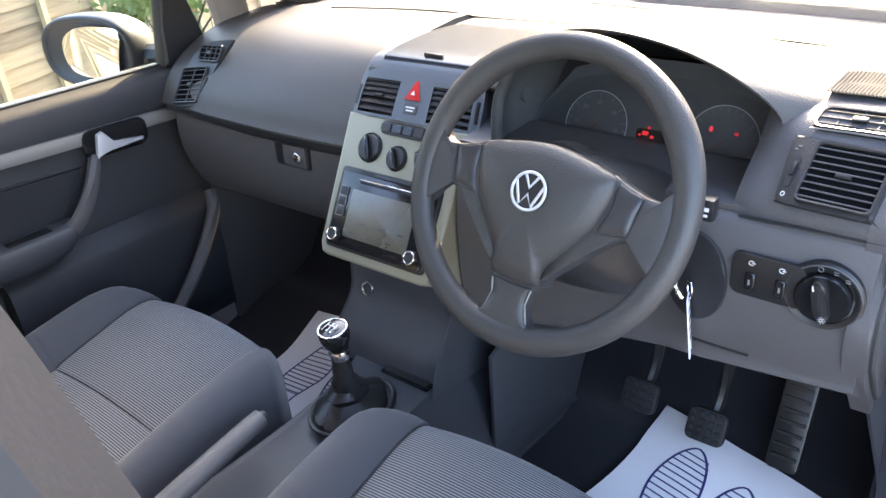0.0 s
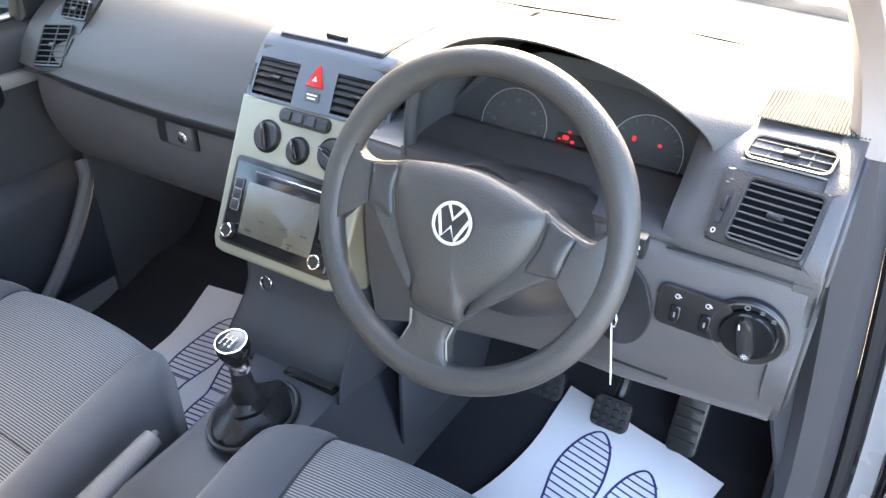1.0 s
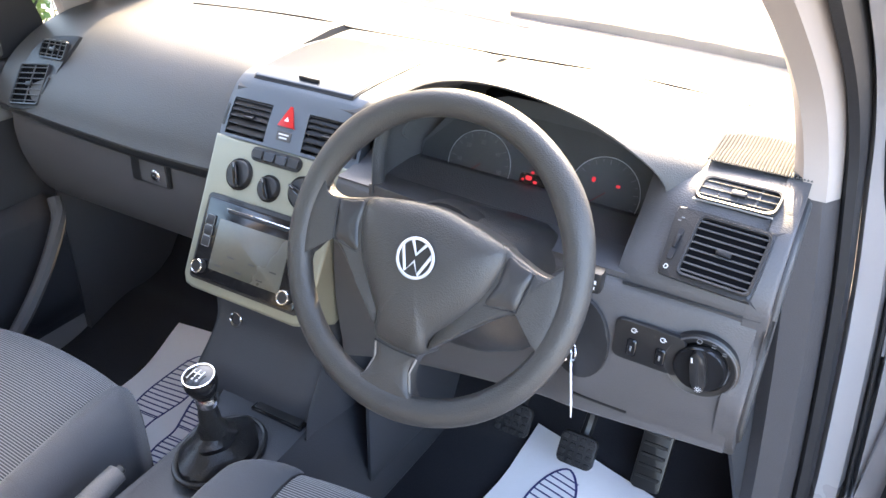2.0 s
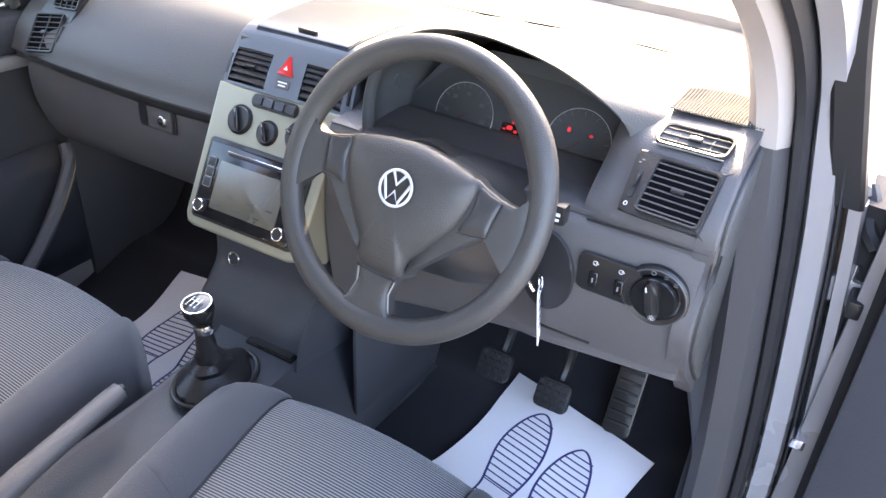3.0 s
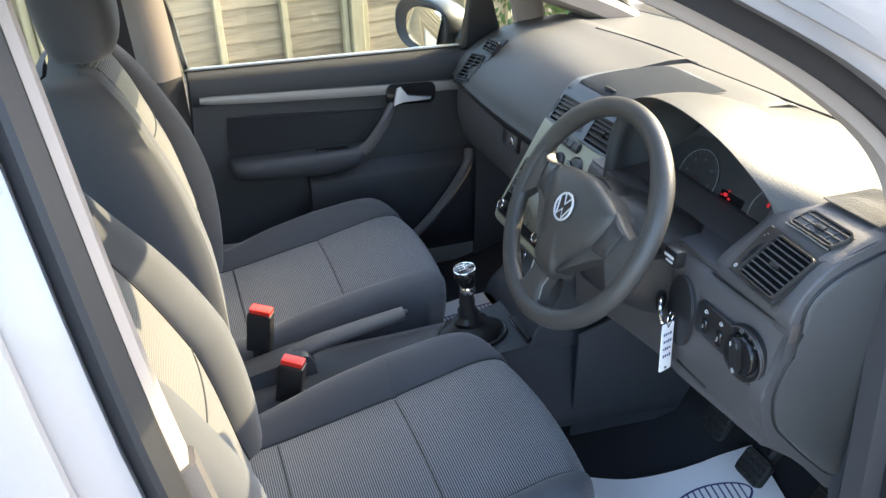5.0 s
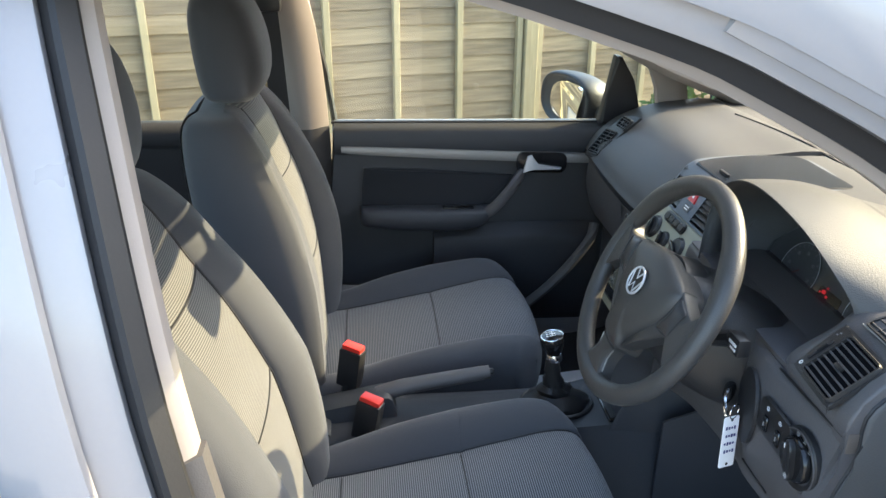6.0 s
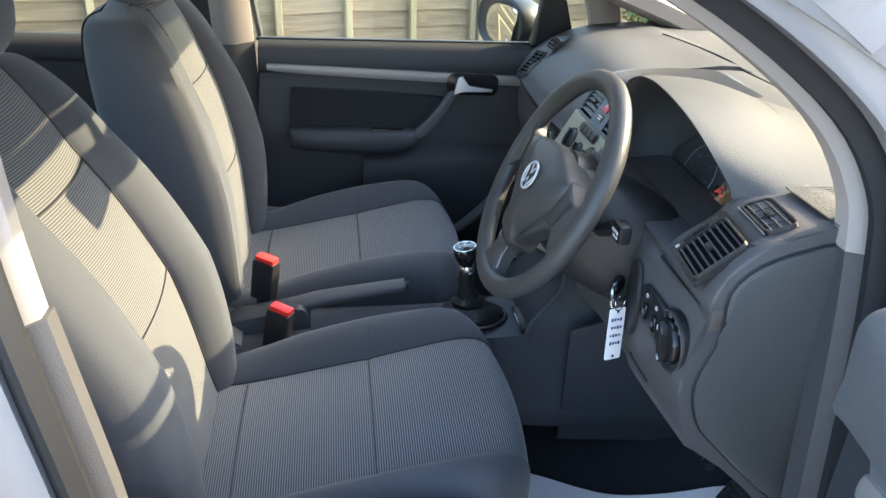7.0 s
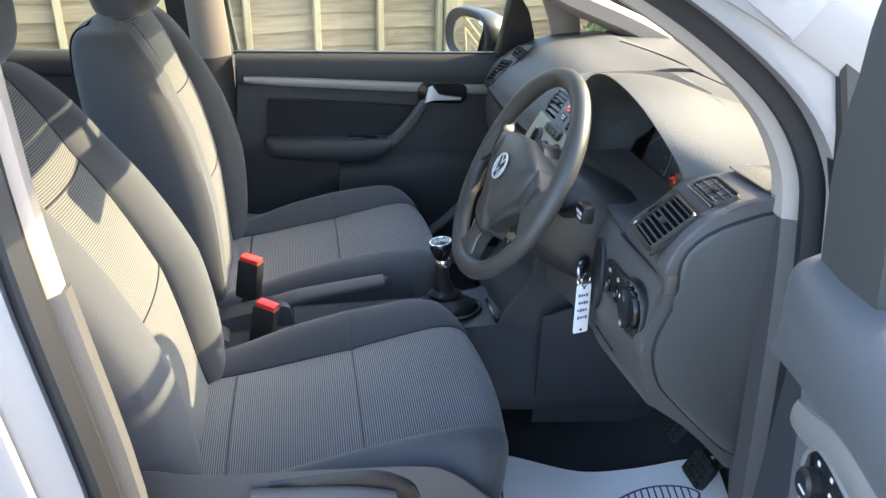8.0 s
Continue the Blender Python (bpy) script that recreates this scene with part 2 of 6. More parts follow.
def frame3(o, ux, uy):
    """Pose whose x and y lie along ux and uy, z their normal."""
    x = Vector(ux).normalized()
    z = x.cross(Vector(uy)).normalized()
    y = z.cross(x)
    return Matrix((( x.x, y.x, z.x, o[0]), (x.y, y.y, z.y, o[1]), (x.z, y.z, z.z, o[2]), (0, 0, 0, 1)))


def slab(outline, depth, M=None, bevel=0.0, seg=2, bm=None):
    """Flat outline in x and y, from z = 0 up to depth, with rounded edges."""
    b2 = bmesh.new()
    lo = [b2.verts.new((x, y, 0)) for x, y in outline]
    hi = [b2.verts.new((x, y, depth)) for x, y in outline]
    k = len(lo)
    b2.faces.new(lo[::-1])
    top = b2.faces.new(hi)
    for i in range(k):
        b2.faces.new((lo[i], lo[(i + 1) % k], hi[(i + 1) % k], hi[i]))
    if bevel:
        bmesh.ops.bevel(b2, geom=list(top.edges), offset=bevel, segments=seg, affect="EDGES", profile=0.6)
    if M is not None:
        b2.transform(M)
    if bm is None:
        return b2
    me = bpy.data.meshes.new("tmp")
    b2.to_mesh(me)
    b2.free()
    bm.from_mesh(me)
    bpy.data.meshes.remove(me)
    return bm


def box(cx, cy, cz, sx, sy, sz, bevel=0.0, seg=2, M=None, bm=None):
    b2 = bmesh.new()
    bmesh.ops.create_cube(b2, size=1)
    b2.transform(Matrix.Translation((cx, cy, cz)) @ Matrix.Diagonal((sx, sy, sz, 1)))
    if bevel:
        bmesh.ops.bevel(b2, geom=list(b2.edges), offset=bevel, segments=seg, affect="EDGES", profile=0.6)
    if M is not None:
        b2.transform(M)
    if bm is None:
        return b2
    me = bpy.data.meshes.new("tmp")
    b2.to_mesh(me)
    b2.free()
    bm.from_mesh(me)
    bpy.data.meshes.remove(me)
    return bm


def rounded(w, h, r, n=4):
    """Outline of a rectangle with round corners, about its middle."""
    out = []
    for cx, cy, a0 in ((w / 2 - r, h / 2 - r, 0), (-w / 2 + r, h / 2 - r, 90), (-w / 2 + r, -h / 2 + r, 180), (w / 2 - r, -h / 2 + r, 270)):
        for i in range(n + 1):
            a = radians(a0 + 90 * i / n)
            out.append((cx + r * math.cos(a), cy + r * math.sin(a)))
    return out


def lettering(text, size, M, material, parent, name="lettering", label=""):
    cu = bpy.data.curves.new(name, "FONT")
    cu.body, cu.size, cu.align_x, cu.align_y, cu.extrude = text, size, "CENTER", "CENTER", 0.0002
    cu.materials.append(material)
    ob = new(name, cu)
    ob.parent = parent
    root = parent
    while root.parent:
        root = root.parent
    if parent.parent is None:
        ob.matrix_parent_inverse = Matrix.Translation(-root.location)
    ob.matrix_basis = M
    if label:
        ob["label"] = label
    return ob


# ---- ground and surroundings ----
gm = bpy.data.meshes.new("ground")
gm.from_pydata([(-300, -300, 0), (300, -300, 0), (300, 300, 0), (-300, 300, 0)], [], [(0, 1, 2, 3)])
tagged(link_mesh("ground", gm, M_GROUND, None), "pale worn driveway under the car", "ground", kind="structure")


def make_fence(at, turn, first, panels, lean):
    """Overlapping board fence: posts, and panels of boards with upright battens, along its own y axis."""
    f = thing("fence", at, "weathered overlap board fence with upright battens and timber posts", "fence")
    f.rotation_euler = (0, 0, radians(turn))
    L, gap = 1.74, 0.105
    pm = bpy.data.meshes.new("post")
    b = box(0, 0, 0.95, 0.10, 0.095, 1.9, 0.006, 1)
    b.to_mesh(pm), b.free()
    bdm = bpy.data.meshes.new("board")
    b = bmesh.new()
    rows = []
    n = 9
    for i in range(n):
        yy = L * i / (n - 1)
        w = 0.004 * math.sin(i * 2.1) + 0.003 * math.sin(i * 5.3)
        rows.append([(0.012, yy, -0.012 + w), (0.022, yy, -0.012 + w), (0.006, yy, 0.118), (-0.004, yy, 0.118)])
    skin(rows, True, True, b)
    bmesh.ops.recalc_face_normals(b, faces=b.faces)
    b.to_mesh(bdm), b.free()
    btm = bpy.data.meshes.new("batten")
    b = box(0, 0, 0.95, 0.036, 0.040, 1.72, 0.003, 1)
    b.to_mesh(btm), b.free()
    for me, m in ((pm, M_POST), (bdm, M_FENCE), (btm, M_POST)):
        me.materials.append(m)

    def put(name, me, loc, tilt=0.0):
        o = new(name, me)
        o.parent = f
        o.location, o.rotation_euler = loc, (tilt, 0, 0)
    for k in range(panels):
        a = first + k * (L + gap)
        put("post", pm, (0.03, a - gap / 2, 0), radians(lean))
        for j in range(17):
            put("board", bdm, (0, a, 0.08 + j * 0.1), random.uniform(-0.0025, 0.0025))
        for j in range(5):
            put("batten", btm, (0.036, a + 0.02 + j * (L - 0.04) / 4, 0), radians(lean) + random.uniform(-0.006, 0.006))
    put("post", pm, (0.03, first + panels * (L + gap) - gap / 2, 0), radians(lean))
    return f


make_fence((-3.8, 0.74, 0), 18.0, -4 * 1.845, 9, 1.0)


def make_bush(at, r, h, n, label, seed):
    """Loose shrub: a few stems and many single leaves in uneven clumps."""
    rnd = random.Random(seed)
    t = thing("shrub", at, label, "shrub")
    bs, bl = bmesh.new(), bmesh.new()
    for i in range(7):
        a, q = rnd.uniform(0, 6.3), rnd.uniform(0.2, 0.8)
        tip = (at[0] + r * q * math.cos(a), at[1] + r * q * math.sin(a), at[2] + h * rnd.uniform(0.6, 0.95))
        tube(spline([at, (at[0] + 0.3 * r * q * math.cos(a + 0.4), at[1] + 0.3 * r * q * math.sin(a + 0.4), at[2] + h * 0.4), tip], 3), np.linspace(0.02, 0.004, 7), 5, bm=bs)
    clumps = [(rnd.uniform(0, 6.3), rnd.uniform(0, 1) ** 0.6, rnd.uniform(0.15, 1)) for _ in range(26)]
    for _ in range(n):
        a, q, z = rnd.choice(clumps)
        c = Vector((at[0] + r * q * math.cos(a) + rnd.gauss(0, 0.10 * r), at[1] + r * q * math.sin(a) + rnd.gauss(0, 0.10 * r), max(0.03, at[2] + h * z + rnd.gauss(0, 0.08 * h))))
        u = Vector((rnd.gauss(0, 1), rnd.gauss(0, 1), rnd.gauss(0, 1))).normalized()
        v = u.orthogonal().normalized()
        s = rnd.uniform(0.02, 0.045)
        bl.faces.new([bl.verts.new(c + d) for d in (-u * s, v * s * 0.45, u * s, -v * s * 0.45)])
    part("stem", bs, M_HULL, t)
    tagged(part("foliage", bl, M_LEAF, t, smooth=False), kind="stuff")


make_bush((-3.3, 1.9, 0), 0.45, 0.75, 1500, "bright green low shrub growing against the fence", 3)
make_bush((-2.9, 5.6, 0), 0.9, 1.6, 2200, "leafy green shrub beside the fence ahead of the car", 4)
make_bush((0.6, 8.2, 0), 1.6, 1.5, 3000, "broad green shrub ahead of the car", 5)
make_bush((4.2, 8.6, 0), 1.3, 1.4, 2200, "broad green shrub ahead of the car", 6)


# ---- car body ----
car = thing("car_body", (0, 0, 0.12), "silver-white car body with the driver's door opening", "car body", kind="structure")


def band(path, n0, n1, x0, x1, bevel=0.25):
    """A bar along a path of (x, y, z) that runs upright and back; n: offset square to it in the side view, x: offset sideways."""
    p = np.array(path, float)
    rows = []
    for i in range(len(p)):
        t = p[min(i + 1, len(p) - 1)] - p[max(i - 1, 0)]
        q = np.array([0, t[2], -t[1]])
        q /= np.linalg.norm(q)
        loop = []
        for a, c in ((0, bevel), (bevel, 0), (1 - bevel, 0), (1, bevel), (1, 1 - bevel), (1 - bevel, 1), (bevel, 1), (0, 1 - bevel)):
            v = p[i] + q * (n0 + (n1 - n0) * c)
            v[0] += x0 + (x1 - x0) * a
            loop.append(v)
        rows.append(loop)
    return skin(rows)


def mirrored(path):
    return [(-x, y, z) for x, y, z in path]


# line of the driver's door opening: upright post, then back along the roof
POST = spline([(0.775, 0.275, 0.30), (0.765, 0.272, 0.60), (0.735, 0.268, 0.90), (0.710, 0.264, 1.06), (0.697, 0.252, 1.13), (0.680, 0.205, 1.20), (0.66, 0.105, 1.275), (0.645, -0.02, 1.34), (0.63, -0.13, 1.385), (0.60, -0.38, 1.452), (0.585, -0.62, 1.475), (0.58, -0.95, 1.47), (0.58, -1.5, 1.45)], 4)
low = [q for q in POST if q[2] < 1.07 and q[1] > 0]
high = [q for q in POST if q[2] > 1.045 or q[1] < 0]
part("post_trim", band(high, -0.012, 0.055, -0.032, 0.016), M_TRIM, car, "light grey pillar trim")
part("lower_post_trim", band(low, -0.010, 0.06, -0.046, 0.016), M_POSTP, car, "dark grey lower pillar trim")
part("door_seal", band(POST, -0.002, 0.05, 0.0165, 0.036), M_RUBBER, car, "black rubber door seal")
part("door_jamb", band(POST, 0.018, 0.09, 0.0365, 0.072, 0.15), M_PAINT, car)
part("outer_seal", band(low, 0.016, 0.07, 0.0725, 0.0795, 0.3), M_RUBBER, car, "thin dark rubber lip")
part("quarter_light_post", band(spline([(0.783, 0.290, 0.995), (0.757, 0.272, 1.10), (0.735, 0.256, 1.19), (0.722, 0.243, 1.258)], 3), 0.0, 0.035, 0.0, 0.040, 0.12), M_BLACK, car, "black post of the driver's quarter light")
part("outer_jamb", band([q for q in low if q[2] < 1.01], 0.028, 0.16, 0.080, 0.104, 0.2), M_PAINT, car)
part("roof_side", band([q for q in POST if q[1] < 0.16 and q[2] > 1.2], 0.045, 0.12, 0.0725, 0.090, 0.2), M_PAINT, car)
qg = bmesh.new()
qg.faces.new([qg.verts.new(q) for q in ((0.812, 0.345, 1.012), (0.800, 0.64, 1.005), (0.768, 0.36, 1.190), (0.752, 0.285, 1.225))])
qgl = part("quarter_glass", qg, glass("quarter_glass", (0.12, 0.20, 0.175), 1.15), car, "green-tinted quarter light glass")
qgl.visible_shadow = False
part("quarter_sill", tube([(0.812, 0.335, 1.000), (0.806, 0.50, 0.995), (0.798, 0.66, 0.99)], 0.014, 8), M_PAINT, car)
part("quarter_edge", tube([(0.812, 0.335, 1.012), (0.79, 0.328, 1.10), (0.764, 0.31, 1.19)], 0.006, 6, up=(0, 1, 0)), M_STRIP, car, "thin bright edge of the quarter light")
# main windscreen pillars and quarter lights
for s in (1, -1):
    AP = spline([(s * 0.71, 0.74, 1.00), (s * 0.70, 0.60, 1.06), (s * 0.69, 0.36, 1.152), (s * 0.665, 0.15, 1.27), (s * 0.63, -0.10, 1.39)], 4)
    if s < 0:
        part("pillar_trim", band(AP, -0.020, 0.05, -0.02, 0.095), M_TRIM, car, "pale windscreen pillar trim")
    part("windscreen_pillar", band(AP, 0.02 if s > 0 else -0.01, 0.12 if s > 0 else 0.06, 0.046 if s > 0 else -0.09, 0.09 if s > 0 else -0.021, 0.2), M_PAINT, car)
    part("rubber_edge", band(AP, 0.052, 0.066, -0.02, 0.02), M_RUBBER, car, "black windscreen seal")
part("roof_rail_trim", band(mirrored(spline([(0.63, -0.10, 1.39), (0.60, -0.38, 1.452), (0.585, -0.62, 1.475), (0.58, -1.5, 1.45)], 4)), -0.01, 0.06, -0.05, 0.02), M_TRIM, car)
# passenger quarter post and door frame
part("quarter_post", band([(-0.73, 0.475, 0.96), (-0.715, 0.445, 1.08), (-0.70, 0.41, 1.15)], -0.04, 0.045, -0.03, 0.02), M_TRIM, car, "pale quarter light post")
ws = bmesh.new()
rows = [[(x, 0.79 + 0.075 * (1 - (x / 0.7) ** 2) - t * (0.89 - 0.06 * (x / 0.7) ** 2), 1.035 + t * 0.375 + (0.13 * t * (1 - t) + 0.015 * t) * (1 - 0.4 * (x / 0.6) ** 2)) for x in np.linspace(-0.69 + 0.08 * t, 0.69 - 0.08 * t, 15)] for t in np.linspace(0, 1, 8)]
skin(rows, False, False, ws)
wo = part("windscreen", ws, M_GLASS, car, "clear windscreen glass")
wo.visible_shadow = False
# unseen tinted strips, added only to lower the header's shadow on the backrests
wb = bmesh.new()
rows = [[(x, 0.788 + 0.075 * (1 - (x / 0.7) ** 2) - t * (0.89 - 0.06 * (x / 0.7) ** 2), 1.030 + t * 0.375 + (0.13 * t * (1 - t) + 0.015 * t) * (1 - 0.4 * (x / 0.6) ** 2)) for x in np.linspace(-0.60, -0.12, 7)] for t in (0.925, 0.96, 1.02)]
skin(rows, False, False, wb)
rows = [[(x, 0.788 + 0.075 * (1 - (x / 0.7) ** 2) - t * (0.89 - 0.06 * (x / 0.7) ** 2), 1.030 + t * 0.375 + (0.13 * t * (1 - t) + 0.015 * t) * (1 - 0.4 * (x / 0.6) ** 2)) for x in np.linspace(-0.119, 0.60, 10)] for t in (0.968, 0.99, 1.02)]
skin(rows, False, False, wb)
part("added_shade_band", wb, glass("added_shade_band", (0.30, 0.34, 0.33)), car, "unseen grey band added below the windscreen top to shade the seat backs")
# roof and header
rf = loft([[(x, y, z) for x, z in ((-0.62, 1.455), (-0.4, 1.505), (0, 1.525), (0.4, 1.505), (0.62, 1.455), (0.66, 1.47), (0.4, 1.56), (0, 1.585), (-0.4, 1.56), (-0.66, 1.47))] if y < -0.1 else [(x, y, z) for x, z in ((-0.60, 1.40), (-0.4, 1.418), (0, 1.425), (0.4, 1.418), (0.60, 1.40), (0.61, 1.415), (0.4, 1.44), (0, 1.45), (-0.4, 1.44), (-0.61, 1.415))] for y in (-2.0, -1.3, -0.7, -0.32, -0.05)], 2, 3)
part("headliner", rf, M_ROOF, car, "pale cloth roof lining")
# floor, bulkhead and sills
def floor_height(y):
    """Height of the carpet, which rises towards the pedals."""
    k = min(1.0, max(0.0, (y - 0.22) / 0.22))
    return 0.302 + 0.054 * k * k * (3 - 2 * k)


part("floor_pan", loft([[(x, 0.78, 0.80), (x, 0.66, 0.54), (x, 0.56, 0.39)] + [(x, y, floor_height(y)) for y in (0.48, 0.44, 0.40, 0.36, 0.32, 0.28, 0.24, 0.20, 0.0)] + [(x, -1.0, 0.302), (x, -2.0, 0.33), (x, -2.0, 0.20), (x, 0.0, 0.19), (x, 0.6, 0.20), (x, 0.9, 0.6), (x, 0.9, 0.8)] for x in (-0.74, -0.3, 0.3, 0.735)], 2, 2), M_CARPET, car, "black carpet")
for s in (1, -1):
    part("sill", loft([[(s * 0.72, y, 0.30), (s * 0.72, y, 0.36), (s * 0.745, y, 0.385), (s * 0.80, y, 0.38), (s * 0.86, y, 0.35), (s * 0.87, y, 0.22), (s * 0.72, y, 0.2)] for y in (-1.2, -0.3, 0.42)], 3, 2), M_PAINT, car)
part("sill_trim", box(0.735, -0.1, 0.392, 0.05, 0.78, 0.012, 0.004), M_LOWER, car, "dark sill tread")
part("kick_panel", slab([(0.28, 0.30), (0.62, 0.30), (0.62, 0.68), (0.30, 0.70)], 0.02, frame3((0.715, 0, 0), (0, 1, 0), (0, 0, 1))), M_CARPET, car)
part("kick_panel", slab([(0.30, 0.30), (0.62, 0.30), (0.62, 0.80), (0.30, 0.80)], 0.02, frame3((-0.725, 0, 0), (0, 1, 0), (0, 0, 1))), M_LOWER, car)
# bonnet, wings and scuttle
bn = loft([[(x, y, z0 - 0.07 * (abs(x) / 0.75) ** 3) for x in (-0.80, -0.6, -0.3, 0, 0.3, 0.6, 0.80)] + [(x, y, z0 - 0.2) for x in (0.80, 0, -0.80)] for y, z0 in ((0.94, 1.02), (1.2, 0.985), (1.5, 0.90), (1.68, 0.80), (1.72, 0.62))], 2, 3)
part("bonnet", bn, M_PAINT, car)
for s in (1, -1):
    part("wing", loft([[(s * xa, y, zt), (s * (xa + 0.05), y, zt - 0.02), (s * (xa + 0.075), y, zt - 0.12), (s * (xa + 0.07), y, 0.45), (s * (xa - 0.02), y, 0.45), (s * (xa - 0.02), y, zt - 0.05)] for y, xa, zt in ((0.42, 0.805, 0.95), (0.8, 0.80, 0.945), (1.3, 0.79, 0.91), (1.7, 0.72, 0.72))], 3, 3), M_PAINT, car)
part("scuttle", loft([[(x, 0.868 - 0.07 * (x / 0.7) ** 2, 1.028), (x, 0.885 - 0.07 * (x / 0.7) ** 2, 1.038), (x, 0.93 - 0.05 * (x / 0.7) ** 2, 1.03), (x, 0.96 - 0.05 * (x / 0.7) ** 2, 1.0), (x, 0.88, 0.95)] for x in (-0.70, -0.35, 0, 0.35, 0.70)], 3, 4), M_LOWER, car, "grey plastic scuttle panel")
for x0, x1 in ((-0.45, 0.12), (0.05, 0.62)):
    part("wiper", tube(spline([(x0, 0.90, 1.055), ((x0 + x1) / 2, 0.89, 1.066), (x1, 0.845, 1.066)], 4), 0.007, 6), M_BLACK, car)
# rear closing walls
part("rear_wall", box(0, -2.0, 0.55, 1.5, 0.05, 0.70), M_HULL, car, "dark rear lining")
rw = part("rear_window", box(0, -2.0, 1.18, 1.36, 0.005, 0.55), M_GLASS, car, "clear rear window")
rw.visible_shadow = False
part("kick_trim", skin([[(x, 0.287, z), (x + 0.006, 0.281, z), (0.748, 0.281, z), (0.748, 0.330, z), (x, 0.330, z)] for x, z in ((0.738, 0.30), (0.736, 0.40), (0.732, 0.48), (0.717, 0.56), (0.690, 0.65), (0.672, 0.72), (0.665, 0.81))]), M_DOOR, car)
# driver's centre pillar: outer paint, seals, trim
BP = spline([(0.735, -0.505, 0.42), (0.732, -0.515, 0.73), (0.70, -0.575, 1.06), (0.62, -0.622, 1.35), (0.575, -0.64, 1.47)], 5)
bl_ = [q for q in BP if q[2] < 1.03]
bh_ = [q for q in BP if q[2] > 0.99]
part("centre_pillar_trim", band(bh_, -0.06, 0.0, -0.04, 0.004), M_TRIM, car, "light grey upper pillar trim")
part("lower_pillar_trim", band(bl_, -0.075, 0.006, -0.04, 0.008), M_LOWER, car, "dark grey lower pillar trim")
part("pillar_seal", band(BP, -0.036, -0.004, 0.006, 0.040, 0.4), M_RUBBER, car, "black rubber door seal")
part("pillar_jamb", band(BP, -0.15, -0.037, 0.004, 0.048, 0.3), M_PAINT, car)
part("centre_pillar", band(BP, -0.15, -0.075, 0.0485, 0.070, 0.2), M_PAINT, car)
st = part("door_striker", box(0.787, -0.585, 0.74, 0.008, 0.032, 0.045, 0.003), M_PAINT, car, "bare metal door striker")
part("striker_loop", tube([(0.790, -0.598, 0.74), (0.815, -0.598, 0.74), (0.815, -0.572, 0.74), (0.790, -0.572, 0.74)], 0.004, 6), M_CHROME, st)
# driver's rear door skin
part("rear_door", loft([[(0.86, y, 0.40), (0.885, y, 0.6), (0.87, y, 0.85), (0.83, y, 0.97), (0.80, y, 0.97), (0.80, y, 0.40)] for y in (-0.70, -1.1, -1.7)], 3, 2), M_PAINT, car)

# ---- passenger door, closed ----
pd = thing("passenger_door", (-0.74, 0.30, 0.35), "closed front passenger door with dark grey trim and silver strip", "car door")
SIDE = frame3((-0.745, 0, 0), (0, 1, 0), (0, 0, 1))
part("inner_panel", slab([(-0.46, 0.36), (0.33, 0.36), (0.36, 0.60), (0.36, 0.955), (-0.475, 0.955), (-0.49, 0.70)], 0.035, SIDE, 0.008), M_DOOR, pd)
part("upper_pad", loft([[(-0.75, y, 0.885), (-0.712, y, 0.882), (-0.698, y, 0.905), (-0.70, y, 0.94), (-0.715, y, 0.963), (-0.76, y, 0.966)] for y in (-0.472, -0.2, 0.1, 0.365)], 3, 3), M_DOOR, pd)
part("silver_strip", loft([[(-0.712, y, z - h), (-0.694, y, z - h), (-0.692, y, z), (-0.695, y, z + h), (-0.712, y, z + h)] for y, z, h in ((-0.452, 0.905, 0.003), (-0.43, 0.901, 0.010), (-0.2, 0.890, 0.0125), (0.05, 0.879, 0.0125), (0.25, 0.872, 0.012), (0.30, 0.870, 0.010))], 2, 3), M_STRIP, pd, "silver decor strip")
part("cloth_insert", slab([tuple(q) for q in spline([(-0.395, 0.836), (-0.375, 0.848), (-0.2, 0.842), (0.0, 0.828), (0.012, 0.815), (-0.06, 0.738), (-0.085, 0.734), (-0.2, 0.736), (-0.38, 0.738), (-0.40, 0.752)], 3, True)], 0.004, frame3((-0.7085, 0, 0), (0, 1, 0), (0, 0, 1)), 0.003), M_INSERT, pd, "dark cloth insert")
part("armrest", loft([[(-0.715, y, zt - 0.012), (-0.66 - d, y, zt), (-0.637 - d, y, zt - 0.012), (-0.645 - d, y, zb + 0.012), (-0.715, y, zb)] for y, zt, zb, d in ((-0.405, 0.738, 0.69, 0.045), (-0.385, 0.744, 0.682, 0.008), (-0.25, 0.744, 0.672, 0.0), (-0.12, 0.744, 0.672, 0.0), (-0.06, 0.744, 0.690, 0.005), (-0.04, 0.742, 0.715, 0.03))], 3, 4), M_CONSOLE, pd, "padded grey armrest")
part("switch_recess", box(-0.665, -0.135, 0.7445, 0.022, 0.085, 0.004, 0.0015), M_GLOSS, pd)
part("pull_handle", tube(spline([(-0.67, -0.085, 0.715), (-0.655, -0.045, 0.738), (-0.66, 0.0, 0.785), (-0.685, 0.035, 0.825), (-0.705, 0.05, 0.838)], 4), 0.0125, 8, squash=1.3), M_LOWER, pd, "grey grab handle")
part("handle_recess", slab(rounded(0.142, 0.058, 0.02), 0.004, frame3((-0.693, 0.098, 0.864), (0, 1, -0.03), (0, 0, 1)), 0.002), M_GLOSS, pd, "black recess")
lv = slab([(-0.052, -0.030), (-0.022, -0.016), (0.052, -0.018), (0.056, -0.011), (-0.014, -0.004), (-0.030, 0.022), (-0.042, 0.018)], 0.010, frame3((-0.690, 0.098, 0.864), (0, 1, -0.03), (0, 0, 1)), 0.003)
part("release_lever", lv, M_SATIN, pd, "satin chrome release lever")
